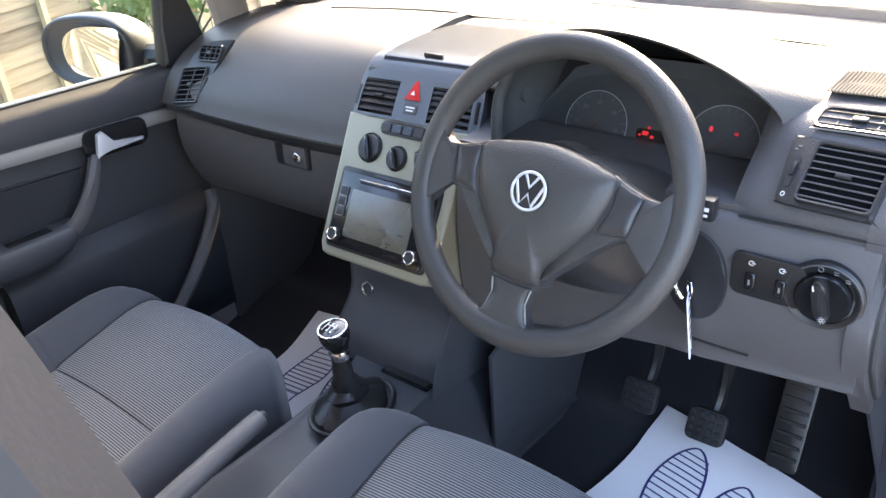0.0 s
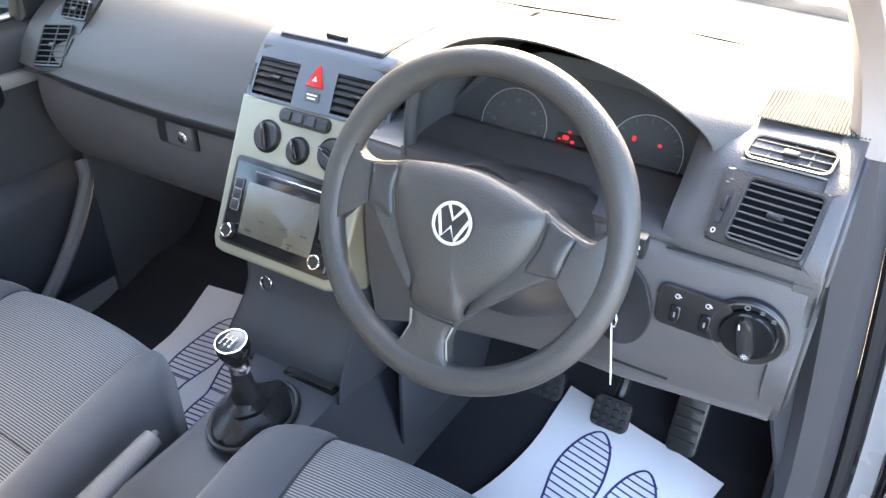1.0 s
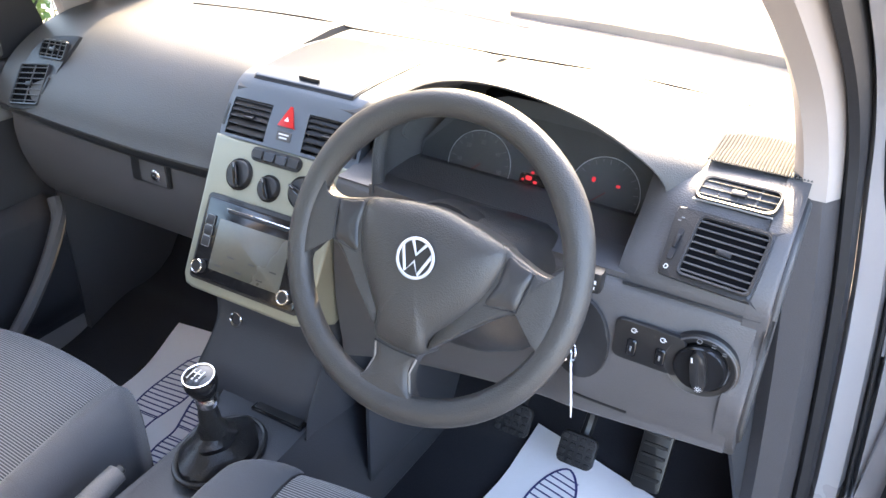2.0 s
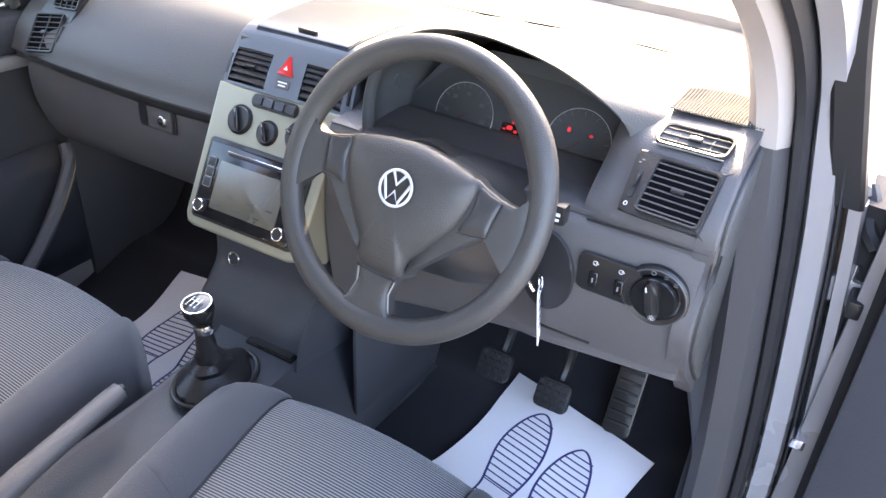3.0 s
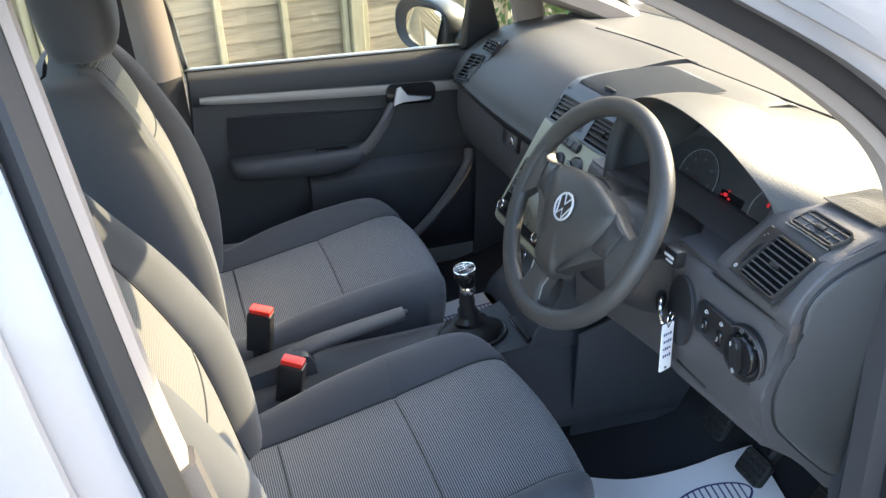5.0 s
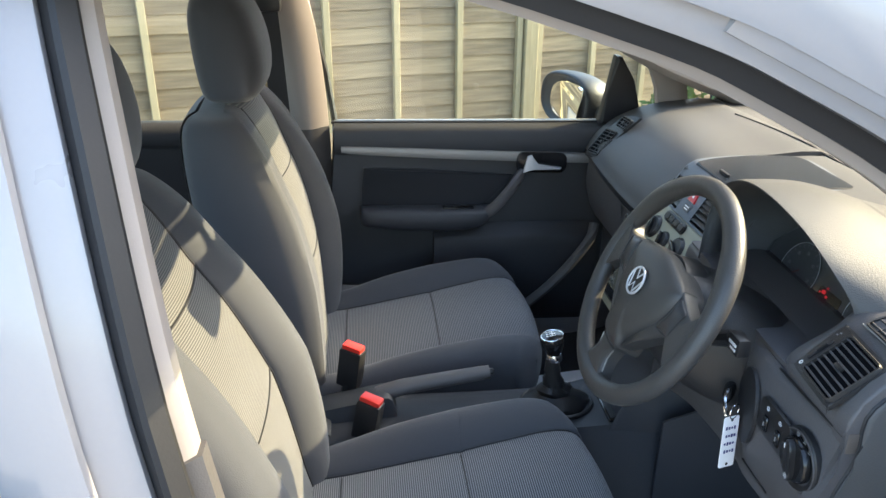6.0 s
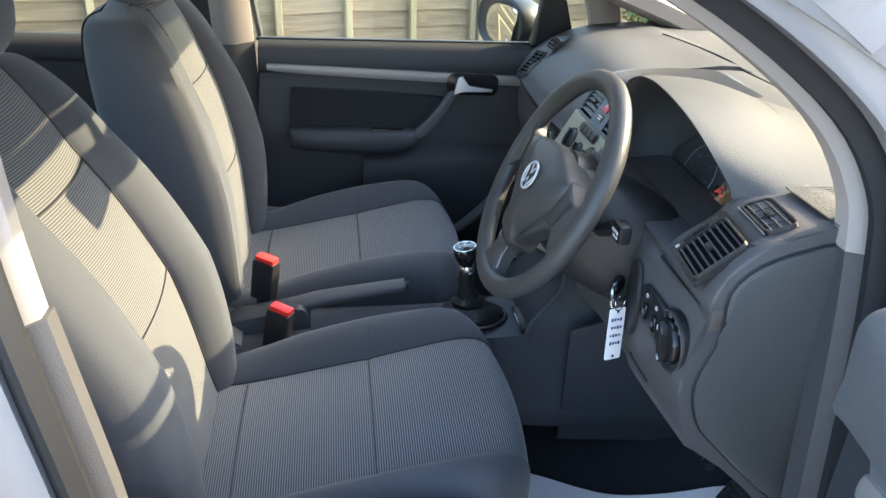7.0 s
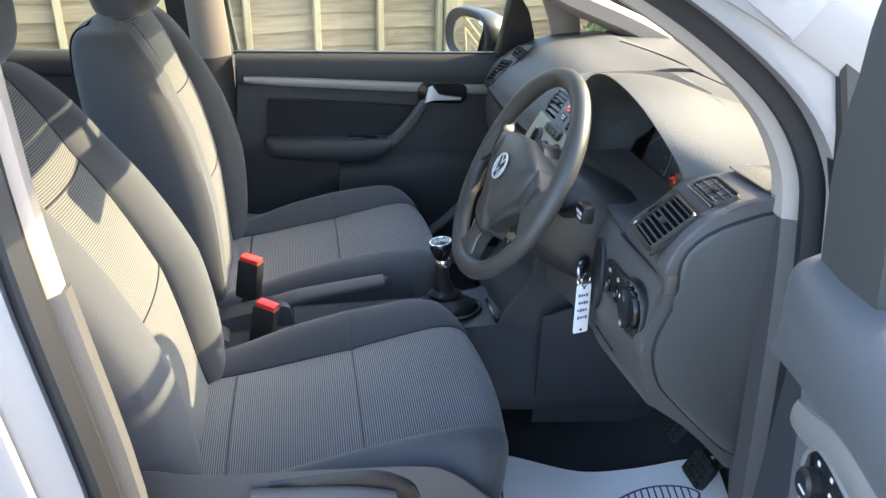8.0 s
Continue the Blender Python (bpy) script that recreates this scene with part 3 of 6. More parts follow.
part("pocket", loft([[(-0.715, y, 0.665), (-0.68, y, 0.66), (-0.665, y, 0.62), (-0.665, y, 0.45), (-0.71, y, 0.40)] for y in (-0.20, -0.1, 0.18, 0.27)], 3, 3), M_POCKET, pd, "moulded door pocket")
pg = part("window_glass", box(-0.735, -0.05, 1.12, 0.004, 0.92, 0.36), M_GLASS, pd)
pg.visible_shadow = False
pg.rotation_euler = (0, 0, 0)
part("mirror_patch", slab([(0.255, 0.965), (0.372, 0.965), (0.366, 1.02), (0.345, 1.09), (0.305, 1.150), (0.288, 1.152), (0.272, 1.05)], 0.035, frame3((-0.745, 0, 0), (0, 1, 0), (0, 0, 1)), 0.01), M_BLACK, pd, "black triangular mirror mount")
part("window_frame", band([(-0.73, -0.465, 0.95), (-0.71, -0.485, 1.10), (-0.68, -0.52, 1.25), (-0.64, -0.55, 1.42)], -0.012, 0.004, -0.055, -0.022), M_RUBBER, pd, "black window surround")
part("belt_seal", box(-0.735, -0.06, 0.968, 0.012, 0.84, 0.008, 0.002), M_RUBBER, pd)
part("outer_skin", box(-0.80, -0.05, 0.66, 0.05, 0.86, 0.60, 0.02), M_PAINT, pd)
# centre pillar beside the passenger seat, with its belt
PB = mirrored(spline([(0.735, -0.52, 0.42), (0.735, -0.53, 0.73), (0.722, -0.535, 0.96), (0.70, -0.56, 1.22), (0.62, -0.62, 1.46)], 5))
part("centre_pillar_trim", band([q for q in PB if q[2] > 0.945], -0.06, 0.05, -0.045, 0.03, 0.4), M_TRIM, car, "pale upper pillar trim")
part("lower_pillar_trim", band([q for q in PB if q[2] < 0.97], -0.06, 0.05, -0.045, 0.032, 0.4), M_LOWER, car, "dark lower pillar trim")
bt = thing("seat_belt", (-0.69, -0.62, 0.35), "black seat belt hanging on the passenger side pillar", "seat belt")
part("webbing", band([(-0.682, -0.60, 0.50), (-0.68, -0.60, 0.8), (-0.672, -0.605, 1.0), (-0.655, -0.615, 1.20), (-0.64, -0.62, 1.29)], -0.024, 0.024, 0.0, 0.003), M_RUBBER, bt)
part("belt_anchor", box(-0.64, -0.62, 1.29, 0.03, 0.07, 0.05, 0.012), M_BLACK, bt)
part("tongue", box(-0.672, -0.575, 0.93, 0.012, 0.03, 0.06, 0.005), M_BLACK, bt)
# rear passenger-side door
rd = thing("rear_door", (-0.74, -0.7, 0.35), "closed rear door with dark trim on the passenger side", "car door")
part("inner_panel", slab([(-1.55, 0.36), (-0.60, 0.36), (-0.60, 0.955), (-1.6, 0.955)], 0.04, SIDE, 0.008), M_HULL, rd)
part("upper_pad", loft([[(-0.75, y, 0.90), (-0.70, y, 0.91), (-0.70, y, 0.945), (-0.72, y, 0.965), (-0.76, y, 0.966)] for y in (-1.6, -1.1, -0.62)], 3, 2), M_HULL, rd)
rg_ = part("window_glass", box(-0.735, -1.1, 1.12, 0.004, 0.95, 0.36), M_GLASS, rd)
rg_.visible_shadow = False
part("rear_quarter", box(-0.70, -1.92, 1.1, 0.08, 0.14, 0.8, 0.02), M_HULL, car, "dark rear quarter lining")
part("rear_quarter", box(0.70, -1.92, 1.1, 0.08, 0.14, 0.8, 0.02), M_HULL, car, "dark rear quarter lining")
# wing mirror on the passenger door
wm = thing("wing_mirror", (-0.80, 0.33, 0.95), "dark wing mirror with its glass facing back", "wing mirror")
WM = Matrix.Translation((-0.93, 0.25, 0)) @ pose(0, 0, 0, 0, 0, 22) @ Matrix.Translation((0.93, -0.25, 0))
msh = loft([[(cx + w * math.copysign(abs(math.cos(a)) ** 0.8, math.cos(a)), y, 0.988 + h * math.copysign(abs(math.sin(a)) ** 0.8, math.sin(a))) for a in np.linspace(0, 6.283, 20, endpoint=False)] for y, w, h, cx in ((0.212, 0.102, 0.066, -0.945), (0.207, 0.112, 0.074, -0.945), (0.214, 0.120, 0.080, -0.945), (0.245, 0.122, 0.081, -0.943), (0.285, 0.108, 0.072, -0.935), (0.325, 0.070, 0.046, -0.92), (0.34, 0.02, 0.015, -0.915))], 2, 3)
msh.transform(WM)
part("shell", msh, M_MSHELL, wm)
MG = [tuple(q) for q in spline([(0.092, 0.048), (0.040, 0.060), (-0.030, 0.058), (-0.078, 0.036), (-0.088, -0.004), (-0.070, -0.042), (-0.020, -0.058), (0.040, -0.062), (0.066, -0.058), (0.078, -0.010)], 4, True)]
part("mirror_glass", slab([(x * 0.86 + 0.016, y * 0.94) for x, y in MG], 0.003, WM @ frame3((-0.943, 0.2065, 0.988), (1, 0.0, 0), (0, 0.05, 1)), 0.001), M_MIRROR, wm)
part("mirror_arm", tube([(-0.85, 0.29, 0.97), (-0.78, 0.34, 0.965), (-0.74, 0.36, 0.975)], 0.026, 8), M_BLACK, wm)

rm = thing("rear_view_mirror", (0.05, 0.03, 1.46), "dark interior rear-view mirror below the roof edge", "rear-view mirror")
RM = pose(0.062, 0.030, 1.350, 8, 0, 12)
part("shell", box(0, 0, 0, 0.245, 0.030, 0.068, 0.013, 3, RM), M_BLACK, rm)
part("mirror_glass", box(0, -0.016, 0, 0.225, 0.002, 0.054, M=RM), M_MIRROR, rm)
part("stem", tube([(0.04, 0.045, 1.365), (0.025, 0.04, 1.385), (0.01, -0.02, 1.432)], 0.011, 8), M_BLACK, rm)

# ---- driver's door, swung open ----
TH = 77.0
DU = Vector((math.sin(radians(TH)), -math.cos(radians(TH)), 0))
DM = frame3((0.866, 0.172, 0), DU, (0, 0, 1))      # x along the door, y up, z towards the cabin
dd = thing("driver_door", (0.866, 0.172, 0.35), "open driver's door with dark trim, silver strip and window switches", "car door")


def door_part(name, bm, m, label=""):
    bm.transform(DM)
    return part(name, bm, m, dd, label)


def door_w(z):
    """How far the trim leans towards the cabin at a height."""
    return -0.055 + 0.06 * max(0.0, (z - 0.70) / 0.37) ** 1.5


# flange at the hinge side, then the raised trim
door_part("inner_panel", slab([(0.0, 0.40), (0.92, 0.36), (0.94, 0.70), (0.92, 1.02), (0.30, 1.06), (0.02, 1.068), (0.0, 1.05)], 0.03, pose(0, 0, -0.045), 0.006), M_CONSOLE)
FRONT = spline([(0.004, 1.077), (0.040, 1.045), (0.070, 1.015), (0.090, 0.982), (0.098, 0.955), (0.108, 0.915), (0.120, 0.870), (0.130, 0.70), (0.13, 0.50)], 3)


def front_u(z):
    return float(np.interp(-z, [-q[1] for q in FRONT], [q[0] for q in FRONT]))


door_part("raised_trim", loft([[(front_u(z) + 0.0, z, -0.016), (front_u(z) + 0.003, z, 0.004), (front_u(z) + 0.012, z, 0.012), (0.35, z, 0.020), (0.90, z, 0.018), (0.91, z, -0.016)] for z in (0.46, 0.60, 0.75, 0.87, 0.915, 0.955, 0.985, 1.015, 1.035)], 1, 2), M_PAD_SKYLIT, "dark moulded door trim, coloured lighter as sky-lit")
door_part("upper_pad", loft([[(u, z0 - 0.10, 0.004), (u, z0 - 0.06, 0.012 + d), (u, z0 - 0.022, 0.014 + d), (u, z0, 0.010 + 0.6 * d), (u, z0 + 0.014, -0.008), (u, z0 + 0.018, -0.042), (u, z0 - 0.08, -0.045)] for u, z0, d in ((0.006, 1.074, -0.006), (0.03, 1.080, -0.002), (0.12, 1.088, 0.008), (0.25, 1.090, 0.014), (0.50, 1.06, 0.016), (0.92, 1.02, 0.014))], 3, 4), M_PAD_SKYLIT, "dark padded door top, coloured lighter as sky-lit")
door_part("silver_strip", loft([[(u, z - h, 0.002), (u, z - h, 0.016 + d), (u, z, 0.019 + d), (u, z + h, 0.016 + d), (u, z + h, 0.002)] for u, z, h, d in ((0.0925, 0.967, 0.012, -0.006), (0.10, 0.970, 0.014, -0.002), (0.135, 0.979, 0.0155, 0.001), (0.18, 0.994, 0.0155, 0.003), (0.23, 0.999, 0.0145, 0.005), (0.35, 0.995, 0.013, 0.006), (0.9, 0.96, 0.012, 0.006))], 2, 4), M_STRIP, "silver decor strip")
SWL = [(0.152, 0.958), (0.158, 0.974), (0.170, 0.984), (0.20, 0.986), (0.26, 0.978), (0.36, 0.955), (0.36, 0.89), (0.26, 0.895), (0.19, 0.91), (0.160, 0.930)]
sw = door_part("switch_panel", slab([tuple(q) for q in spline(SWL, 3, True)], 0.012, pose(0, 0, 0.010), 0.004), M_GLOSS, "gloss black switch panel")


def switch_part(name, bm, m, parent):
    bm.transform(DM)
    return part(name, bm, m, parent)


switch_part("switch_rim", tube([(q[0], q[1], 0.0215) for q in spline(SWL, 3, True)], 0.0024, 6, True, up=(0, 0, 1)), M_STRIP, sw)
for u, v in ((0.177, 0.975), (0.201, 0.978), (0.205, 0.965), (0.235, 0.968), (0.24, 0.953)):
    switch_part("switch_mark", box(u, v, 0.0222, 0.0042, 0.0036, 0.0008), M_WHITE, sw)
for u in (0.235, 0.270, 0.305):
    switch_part("window_switch", box(u, 0.930, 0.025, 0.026, 0.030, 0.012, 0.003), M_BLACK, sw)
kn_ = switch_part("mirror_knob", lathe([(0.0145, 0.0), (0.0145, 0.010), (0.011, 0.013), (0.001, 0.013)], (0.177, 0.953, 0.020), (0, 0, 1), 22), M_BLACK, sw)
switch_part("pointer", box(0.182, 0.951, 0.0335, 0.012, 0.0016, 0.001), M_WHITE, kn_)
door_part("armrest", loft([[(u, 0.76, 0.0), (u, 0.775, d), (u, 0.765, d + 0.015), (u, 0.70, d), (u, 0.66, 0.0)] for u, d in ((0.20, 0.02), (0.30, 0.055), (0.6, 0.06), (0.75, 0.02))], 3, 4), M_CONSOLE, "padded armrest")
door_part("door_shell", slab([(-0.015, 0.36), (0.92, 0.32), (0.97, 0.70), (0.95, 1.0), (0.30, 1.03), (0.0, 1.05), (-0.04, 1.02), (-0.05, 0.5)], 0.06, pose(0, 0, -0.155), 0.012), M_PAINT)
door_part("edge_seal", tube([(-0.006, 0.42, -0.078), (-0.008, 0.75, -0.070), (-0.008, 1.05, -0.045)], 0.010, 6, up=(1, 0, 0)), M_RUBBER, "black rubber edge seal")


def frame_w(z):
    return -0.017 + 0.20 * (z - 1.075)


# leading edge of the window frame, with the mirror cover behind it
lead = spline([(0.012, 1.06), (0.015, 1.085), (0.022, 1.13), (0.034, 1.193), (0.055, 1.245), (0.076, 1.283), (0.101, 1.335), (0.15, 1.385), (0.25, 1.43), (0.42, 1.455), (0.62, 1.45), (0.76, 1.42)], 3)
wid = np.interp(np.linspace(0, 1, len(lead)), [0, 0.25, 0.5, 0.65, 1], [0.13, 0.125, 0.09, 0.05, 0.045])
rows = []
for k_, (u, z) in enumerate(lead):
    a_, b_ = lead[min(k_ + 1, len(lead) - 1)], lead[max(k_ - 1, 0)]
    t_ = (a_ - b_) / np.linalg.norm(a_ - b_)
    n_ = np.array((t_[1], -t_[0]))
    q_ = np.array((u, z)) + n_ * wid[k_]
    loop = []
    for f_, d_ in ((0.0, -0.03), (0.0, -0.006), (0.06, 0.004), (0.5, 0.008), (0.94, 0.004), (1.0, -0.006), (1.0, -0.03)):
        c_ = np.array((u, z)) * (1 - f_) + q_ * f_
        loop.append((c_[0], c_[1], frame_w(c_[1]) + d_))
    rows.append(loop)
door_part("window_frame", skin(rows), mat("frame_trim", (0.060, 0.064, 0.064), 0.55, bump=0.2, scale=500, grain="cells"), "dark grey window frame and mirror cover")
gl_ = bmesh.new()
gl_.faces.new([gl_.verts.new((u, z, frame_w(z) - 0.02)) for u, z in ((0.10, 1.05), (0.90, 1.02), (0.74, 1.41), (0.42, 1.435), (0.25, 1.41), (0.16, 1.36), (0.13, 1.25))])
dgl = door_part("door_glass", gl_, glass("door_glass", (0.80, 0.86, 0.83)), "lightly tinted window")
dgl.visible_shadow = False
# hinges, cable boot and a dark block for the shaded recess in the body
for z, y in ((0.877, 0.317), (0.541, 0.40)):
    hg = part("door_hinge", box(0.832, y, z, 0.040, 0.020, 0.036, 0.005), M_PAINT, dd)
    part("hinge_pin", lathe([(0.005, 0), (0.005, 0.03)], (0.838, y - 0.002, z + 0.010), (0, 0, 1), 12), M_CHROME, hg)
    part("hinge_arm", box(0.850, y - 0.02, z, 0.018, 0.06, 0.024, 0.004), M_BLACK, hg)
part("cable_boot", tube(spline([(0.822, 0.355, 1.000), (0.832, 0.335, 0.985), (0.838, 0.315, 0.960), (0.850, 0.305, 0.945)], 4), 0.011, 8), M_RUBBER, dd, "ribbed black cable boot")
part("cable_clip", box(0.818, 0.352, 0.975, 0.016, 0.012, 0.034, 0.004), M_STRIP, dd)
part("check_strap", box(0.846, 0.30, 0.66, 0.020, 0.09, 0.016, 0.003), M_CHROME, dd)
# no real hollow: a near-black solid gives the recess its shade
part("wing_end", loft([[(0.826, 0.318, z), (0.86, 0.312, z), (0.885, 0.34, z), (0.885, 0.42, z), (0.826, 0.42, z)] for z in (0.36, 0.60, 0.80, 0.96, 0.995)], 1, 2), M_HULL, car, "solid block coloured dark as the shade of the hinge recess")

# ---- dashboard ----
dash = thing("dashboard", (0, 0.30, 0.75), "dark grey grained plastic dashboard with air vents", "dashboard")


def prof(x, yz):
    return [(x, y, z) for y, z in yz]


part("passenger_pad", loft([
    prof(-0.70, [(0.58, 1.03), (0.46, 1.035), (0.37, 1.02), (0.30, 0.99), (0.255, 0.955), (0.228, 0.915), (0.238, 0.895), (0.40, 0.89), (0.58, 0.89)]),
    prof(-0.52, [(0.58, 1.04), (0.45, 1.045), (0.36, 1.034), (0.295, 1.003), (0.24, 0.962), (0.207, 0.922), (0.217, 0.90), (0.40, 0.89), (0.58, 0.89)]),
    prof(-0.30, [(0.58, 1.045), (0.44, 1.052), (0.34, 1.044), (0.277, 1.015), (0.225, 0.970), (0.197, 0.925), (0.209, 0.90), (0.40, 0.89), (0.58, 0.89)]),
    prof(-0.1225, [(0.58, 1.046), (0.42, 1.0505), (0.32, 1.044), (0.268, 1.016), (0.226, 0.970), (0.204, 0.925), (0.214, 0.90), (0.40, 0.89), (0.58, 0.89)])], 4, 5), M_DASH, dash)
part("top_panel", loft([
    prof(-0.108, [(0.575, 1.046), (0.45, 1.052), (0.36, 1.051), (0.30, 1.047), (0.268, 1.040), (0.262, 1.02), (0.40, 0.98), (0.575, 0.98)]),
    prof(0.13, [(0.575, 1.048), (0.45, 1.054), (0.36, 1.052), (0.30, 1.048), (0.268, 1.041), (0.262, 1.02), (0.40, 0.98), (0.575, 0.98)]),
    prof(0.19, [(0.575, 1.044), (0.45, 1.050), (0.36, 1.050), (0.30, 1.046), (0.268, 1.038), (0.262, 1.01), (0.40, 0.98), (0.575, 0.98)])], 4, 6), M_DASH, dash)
part("screen_shelf", loft([prof(x, [(ya, 1.044), (yb, 1.034), (yb, 0.98), (ya, 0.98)]) for x, ya, yb in ((-0.70, 0.570, 0.79), (-0.45, 0.570, 0.838), (0, 0.570, 0.868), (0.45, 0.568, 0.838), (0.58, 0.552, 0.818), (0.69, 0.510, 0.79))], 1, 5), M_DASH, dash, "grey shelf at the foot of the windscreen")
part("gap_lining", box(0, 0.56, 0.985, 1.36, 0.12, 0.05), M_BLACK, dash)
# storage lid in the middle of the top
LIDR = ((0.268, 1.0485, 0.088), (0.275, 1.0525, 0.090), (0.31, 1.0575, 0.094), (0.38, 1.0605, 0.099), (0.44, 1.0600, 0.100), (0.478, 1.0580, 0.096), (0.494, 1.0555, 0.080), (0.500, 1.0545, 0.055))
ld = part("storage_lid", loft([[(0.004 + x * w, y, z - 0.0016 - 0.020 * (x * w) ** 2) for x in (-1, -0.9, -0.5, 0, 0.5, 0.9, 1)] + [(0.004 + x * w, y, z - 0.02) for x in (1, 0, -1)] for y, z, w in LIDR], 1, 4), M_LID, dash, "smooth blue-grey storage lid")
part("lid_latch", box(0.006, 0.2835, 1.0548, 0.036, 0.006, 0.006, 0.002, M=None), M_BLACK, ld)
part("lid_gap", tube([(0.004 + a * (w + 0.0018), y, z - 0.0035) for a, y, z, w in [(-1, *q) for q in LIDR] + [(1, *q) for q in LIDR[::-1]]], 0.0014, 5, True), M_RUBBER, dash, "dark gap round the lid")
part("screen_groove", tube(spline([(-0.46, 0.520, 1.0552), (-0.30, 0.540, 1.0584), (-0.165, 0.550, 1.0586), (-0.10, 0.554, 1.0528), (0.10, 0.561, 1.0522), (0.20, 0.562, 1.0526), (0.30, 0.562, 1.0548), (0.38, 0.560, 1.0558), (0.45, 0.556, 1.0556), (0.52, 0.550, 1.0538), (0.585, 0.540, 1.0512)], 4), 0.0022, 6), M_RUBBER, dash, "thin dark joint across the dashboard top")


def ring(outer, inner, z0, z1, M, lip=0.0012):
    """Frame between two outlines of equal length, standing from z0 up to z1."""
    mid = [tuple(0.82 * np.array(a) + 0.18 * np.array(b)) for a, b in zip(outer, inner)]
    rows = [[M @ Vector((x, y, z)) for x, y in line] for line, z in ((outer, z0), (outer, z1 - lip), (mid, z1), (inner, z1 - 0.4 * lip), (inner, z0))]
    return skin(rows, True, False)


def vent(w, h, slats, M, parent, upright=1, frame_w=0.006, deep=0.011, lean=-60, rim=None, r=0.007):
    """Air vent sunk in a rounded frame: well coloured near-black as shade, tilted slats and uprights; M: x across, y
    up, z out.
    """
    v = part("air_vent", ring(rounded(w + 2 * frame_w, h + 2 * frame_w, r), rounded(w, h, max(0.002, r - frame_w * 0.6)), -0.004, deep, M), rim or M_BLACK, parent, "air vent with dark slats in a frame")
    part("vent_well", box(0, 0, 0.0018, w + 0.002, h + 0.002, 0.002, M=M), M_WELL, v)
    pitch = h / slats
    for i in range(slats):
        part("slat", slab(rounded(pitch * 0.46, 0.0018, 0.0008, 1), w, M @ pose(-w / 2, -h / 2 + pitch * (i + 0.5), deep * 0.62, lean) @ frame3((0, 0, 0), (0, 1, 0), (0, 0, 1))), M_SLAT, v)
    for i in range(upright):
        xx = -w / 2 + w * (i + 1) / (upright + 1)
        part("divider", box(xx, 0, deep * 0.42, 0.0022, h, deep * 0.6, M=M), M_SLAT, v)
    part("vent_tab", box(0, 0, deep * 0.9, 0.016, pitch * 0.7, 0.005, 0.0018, 2, M), M_BLACK, v)
    return v


# driver's outer vents
part("vent_surround", loft([prof(x, [(0.300, 1.068), (0.248 - d, 1.0735), (0.197 - d, 1.058), (0.163 - d, 1.026), (0.134 - 0.5 * d, 0.992), (0.130 - 0.3 * d, 0.972), (0.150, 0.955), (0.285, 0.95)]) for x, d in ((0.535, -0.040), (0.558, -0.014), (0.60, -0.005), (0.65, 0.004), (0.693, 0.008))], 4, 2), M_LOWER, dash)
V1 = frame3((0.6314, 0.1459, 1.0230), (1, -0.13, 0.02), (0, 0.74, 0.67))
part("vent_plate", slab([tuple(q) for q in spline([(-0.049, -0.031), (-0.046, -0.036), (-0.040, -0.038), (0.040, -0.038), (0.045, -0.036), (0.047, -0.030), (0.047, 0.032), (0.045, 0.038), (0.039, 0.040), (-0.046, 0.040), (-0.053, 0.038), (-0.056, 0.031)], 3, True)], 0.0055, V1 @ pose(0, 0, -0.0035), 0.0020, 3), M_SHROUD, dash, "black plate round the outer vent")
v1 = vent(0.070, 0.064, 8, V1 @ pose(0.0075, 0.001, 0), dash, 0, 0.0028, 0.0075, rim=M_SHROUD)
part("thumb_slot", slab(rounded(0.006, 0.036, 0.0027), 0.001, V1 @ pose(-0.0425, -0.002, 0.0020)), M_RUBBER, v1)
part("thumb_wheel", box(-0.0425, 0.001, 0.0030, 0.0045, 0.016, 0.005, 0.0018, 2, V1), M_BLACK, v1)
part("vent_mark", tube([V1 @ Vector((-0.0425 + 0.0019 * math.cos(a), -0.0285 + 0.0024 * math.sin(a), 0.0024)) for a in np.linspace(0, 6.283, 14, endpoint=False)], 0.0005, 5, True), M_WHITE, v1)
for dx, dy in ((-0.002, 0.0), (0.0005, 0.004)):
    part("vent_mark", box(-0.047 + dx, 0.024 + dy, 0.0024, 0.0032, 0.0014, 0.0006, M=V1), M_PRINT, v1)
V2 = frame3((0.633, 0.2095, 1.0592), (1, -0.14, 0.05), (0, 0.95, 0.33))
vent(0.080, 0.032, 3, V2, dash, 3, 0.0030, 0.0085, -74, r=0.010)
part("vent_brow", tube([V2 @ Vector((x, -0.0195 - 0.0008 * (x / 0.04) ** 2, 0.0056)) for x in np.linspace(-0.042, 0.042, 9)], 0.0011, 6), M_STRIP, dash, "thin bright line under the upper vent")
# passenger's outer vents
V3 = frame3((-0.589, 0.2385, 0.9485), (1, 0.06, 0.14), (-0.08, 0.64, 0.74))
part("vent_plate", slab([tuple(q) for q in spline([(-0.050, -0.048), (0.034, -0.044), (0.042, -0.036), (0.052, 0.030), (0.078, 0.086), (0.070, 0.094), (-0.004, 0.090), (-0.036, 0.062), (-0.054, 0.0)], 4, True)], 0.006, V3 @ pose(0, 0, -0.0045), 0.0025, 3), M_SHROUD, dash, "dark plate round the passenger's outer vents")
v3 = vent(0.072, 0.074, 7, V3 @ pose(-0.008, -0.002, 0.0), dash, 1, 0.003, 0.0065, r=0.006)
part("thumb_wheel", box(0.036, 0.0, 0.004, 0.006, 0.034, 0.005, 0.002, 2, V3 @ pose(0, 0, 0, 0, 0, -8)), M_BLACK, v3)
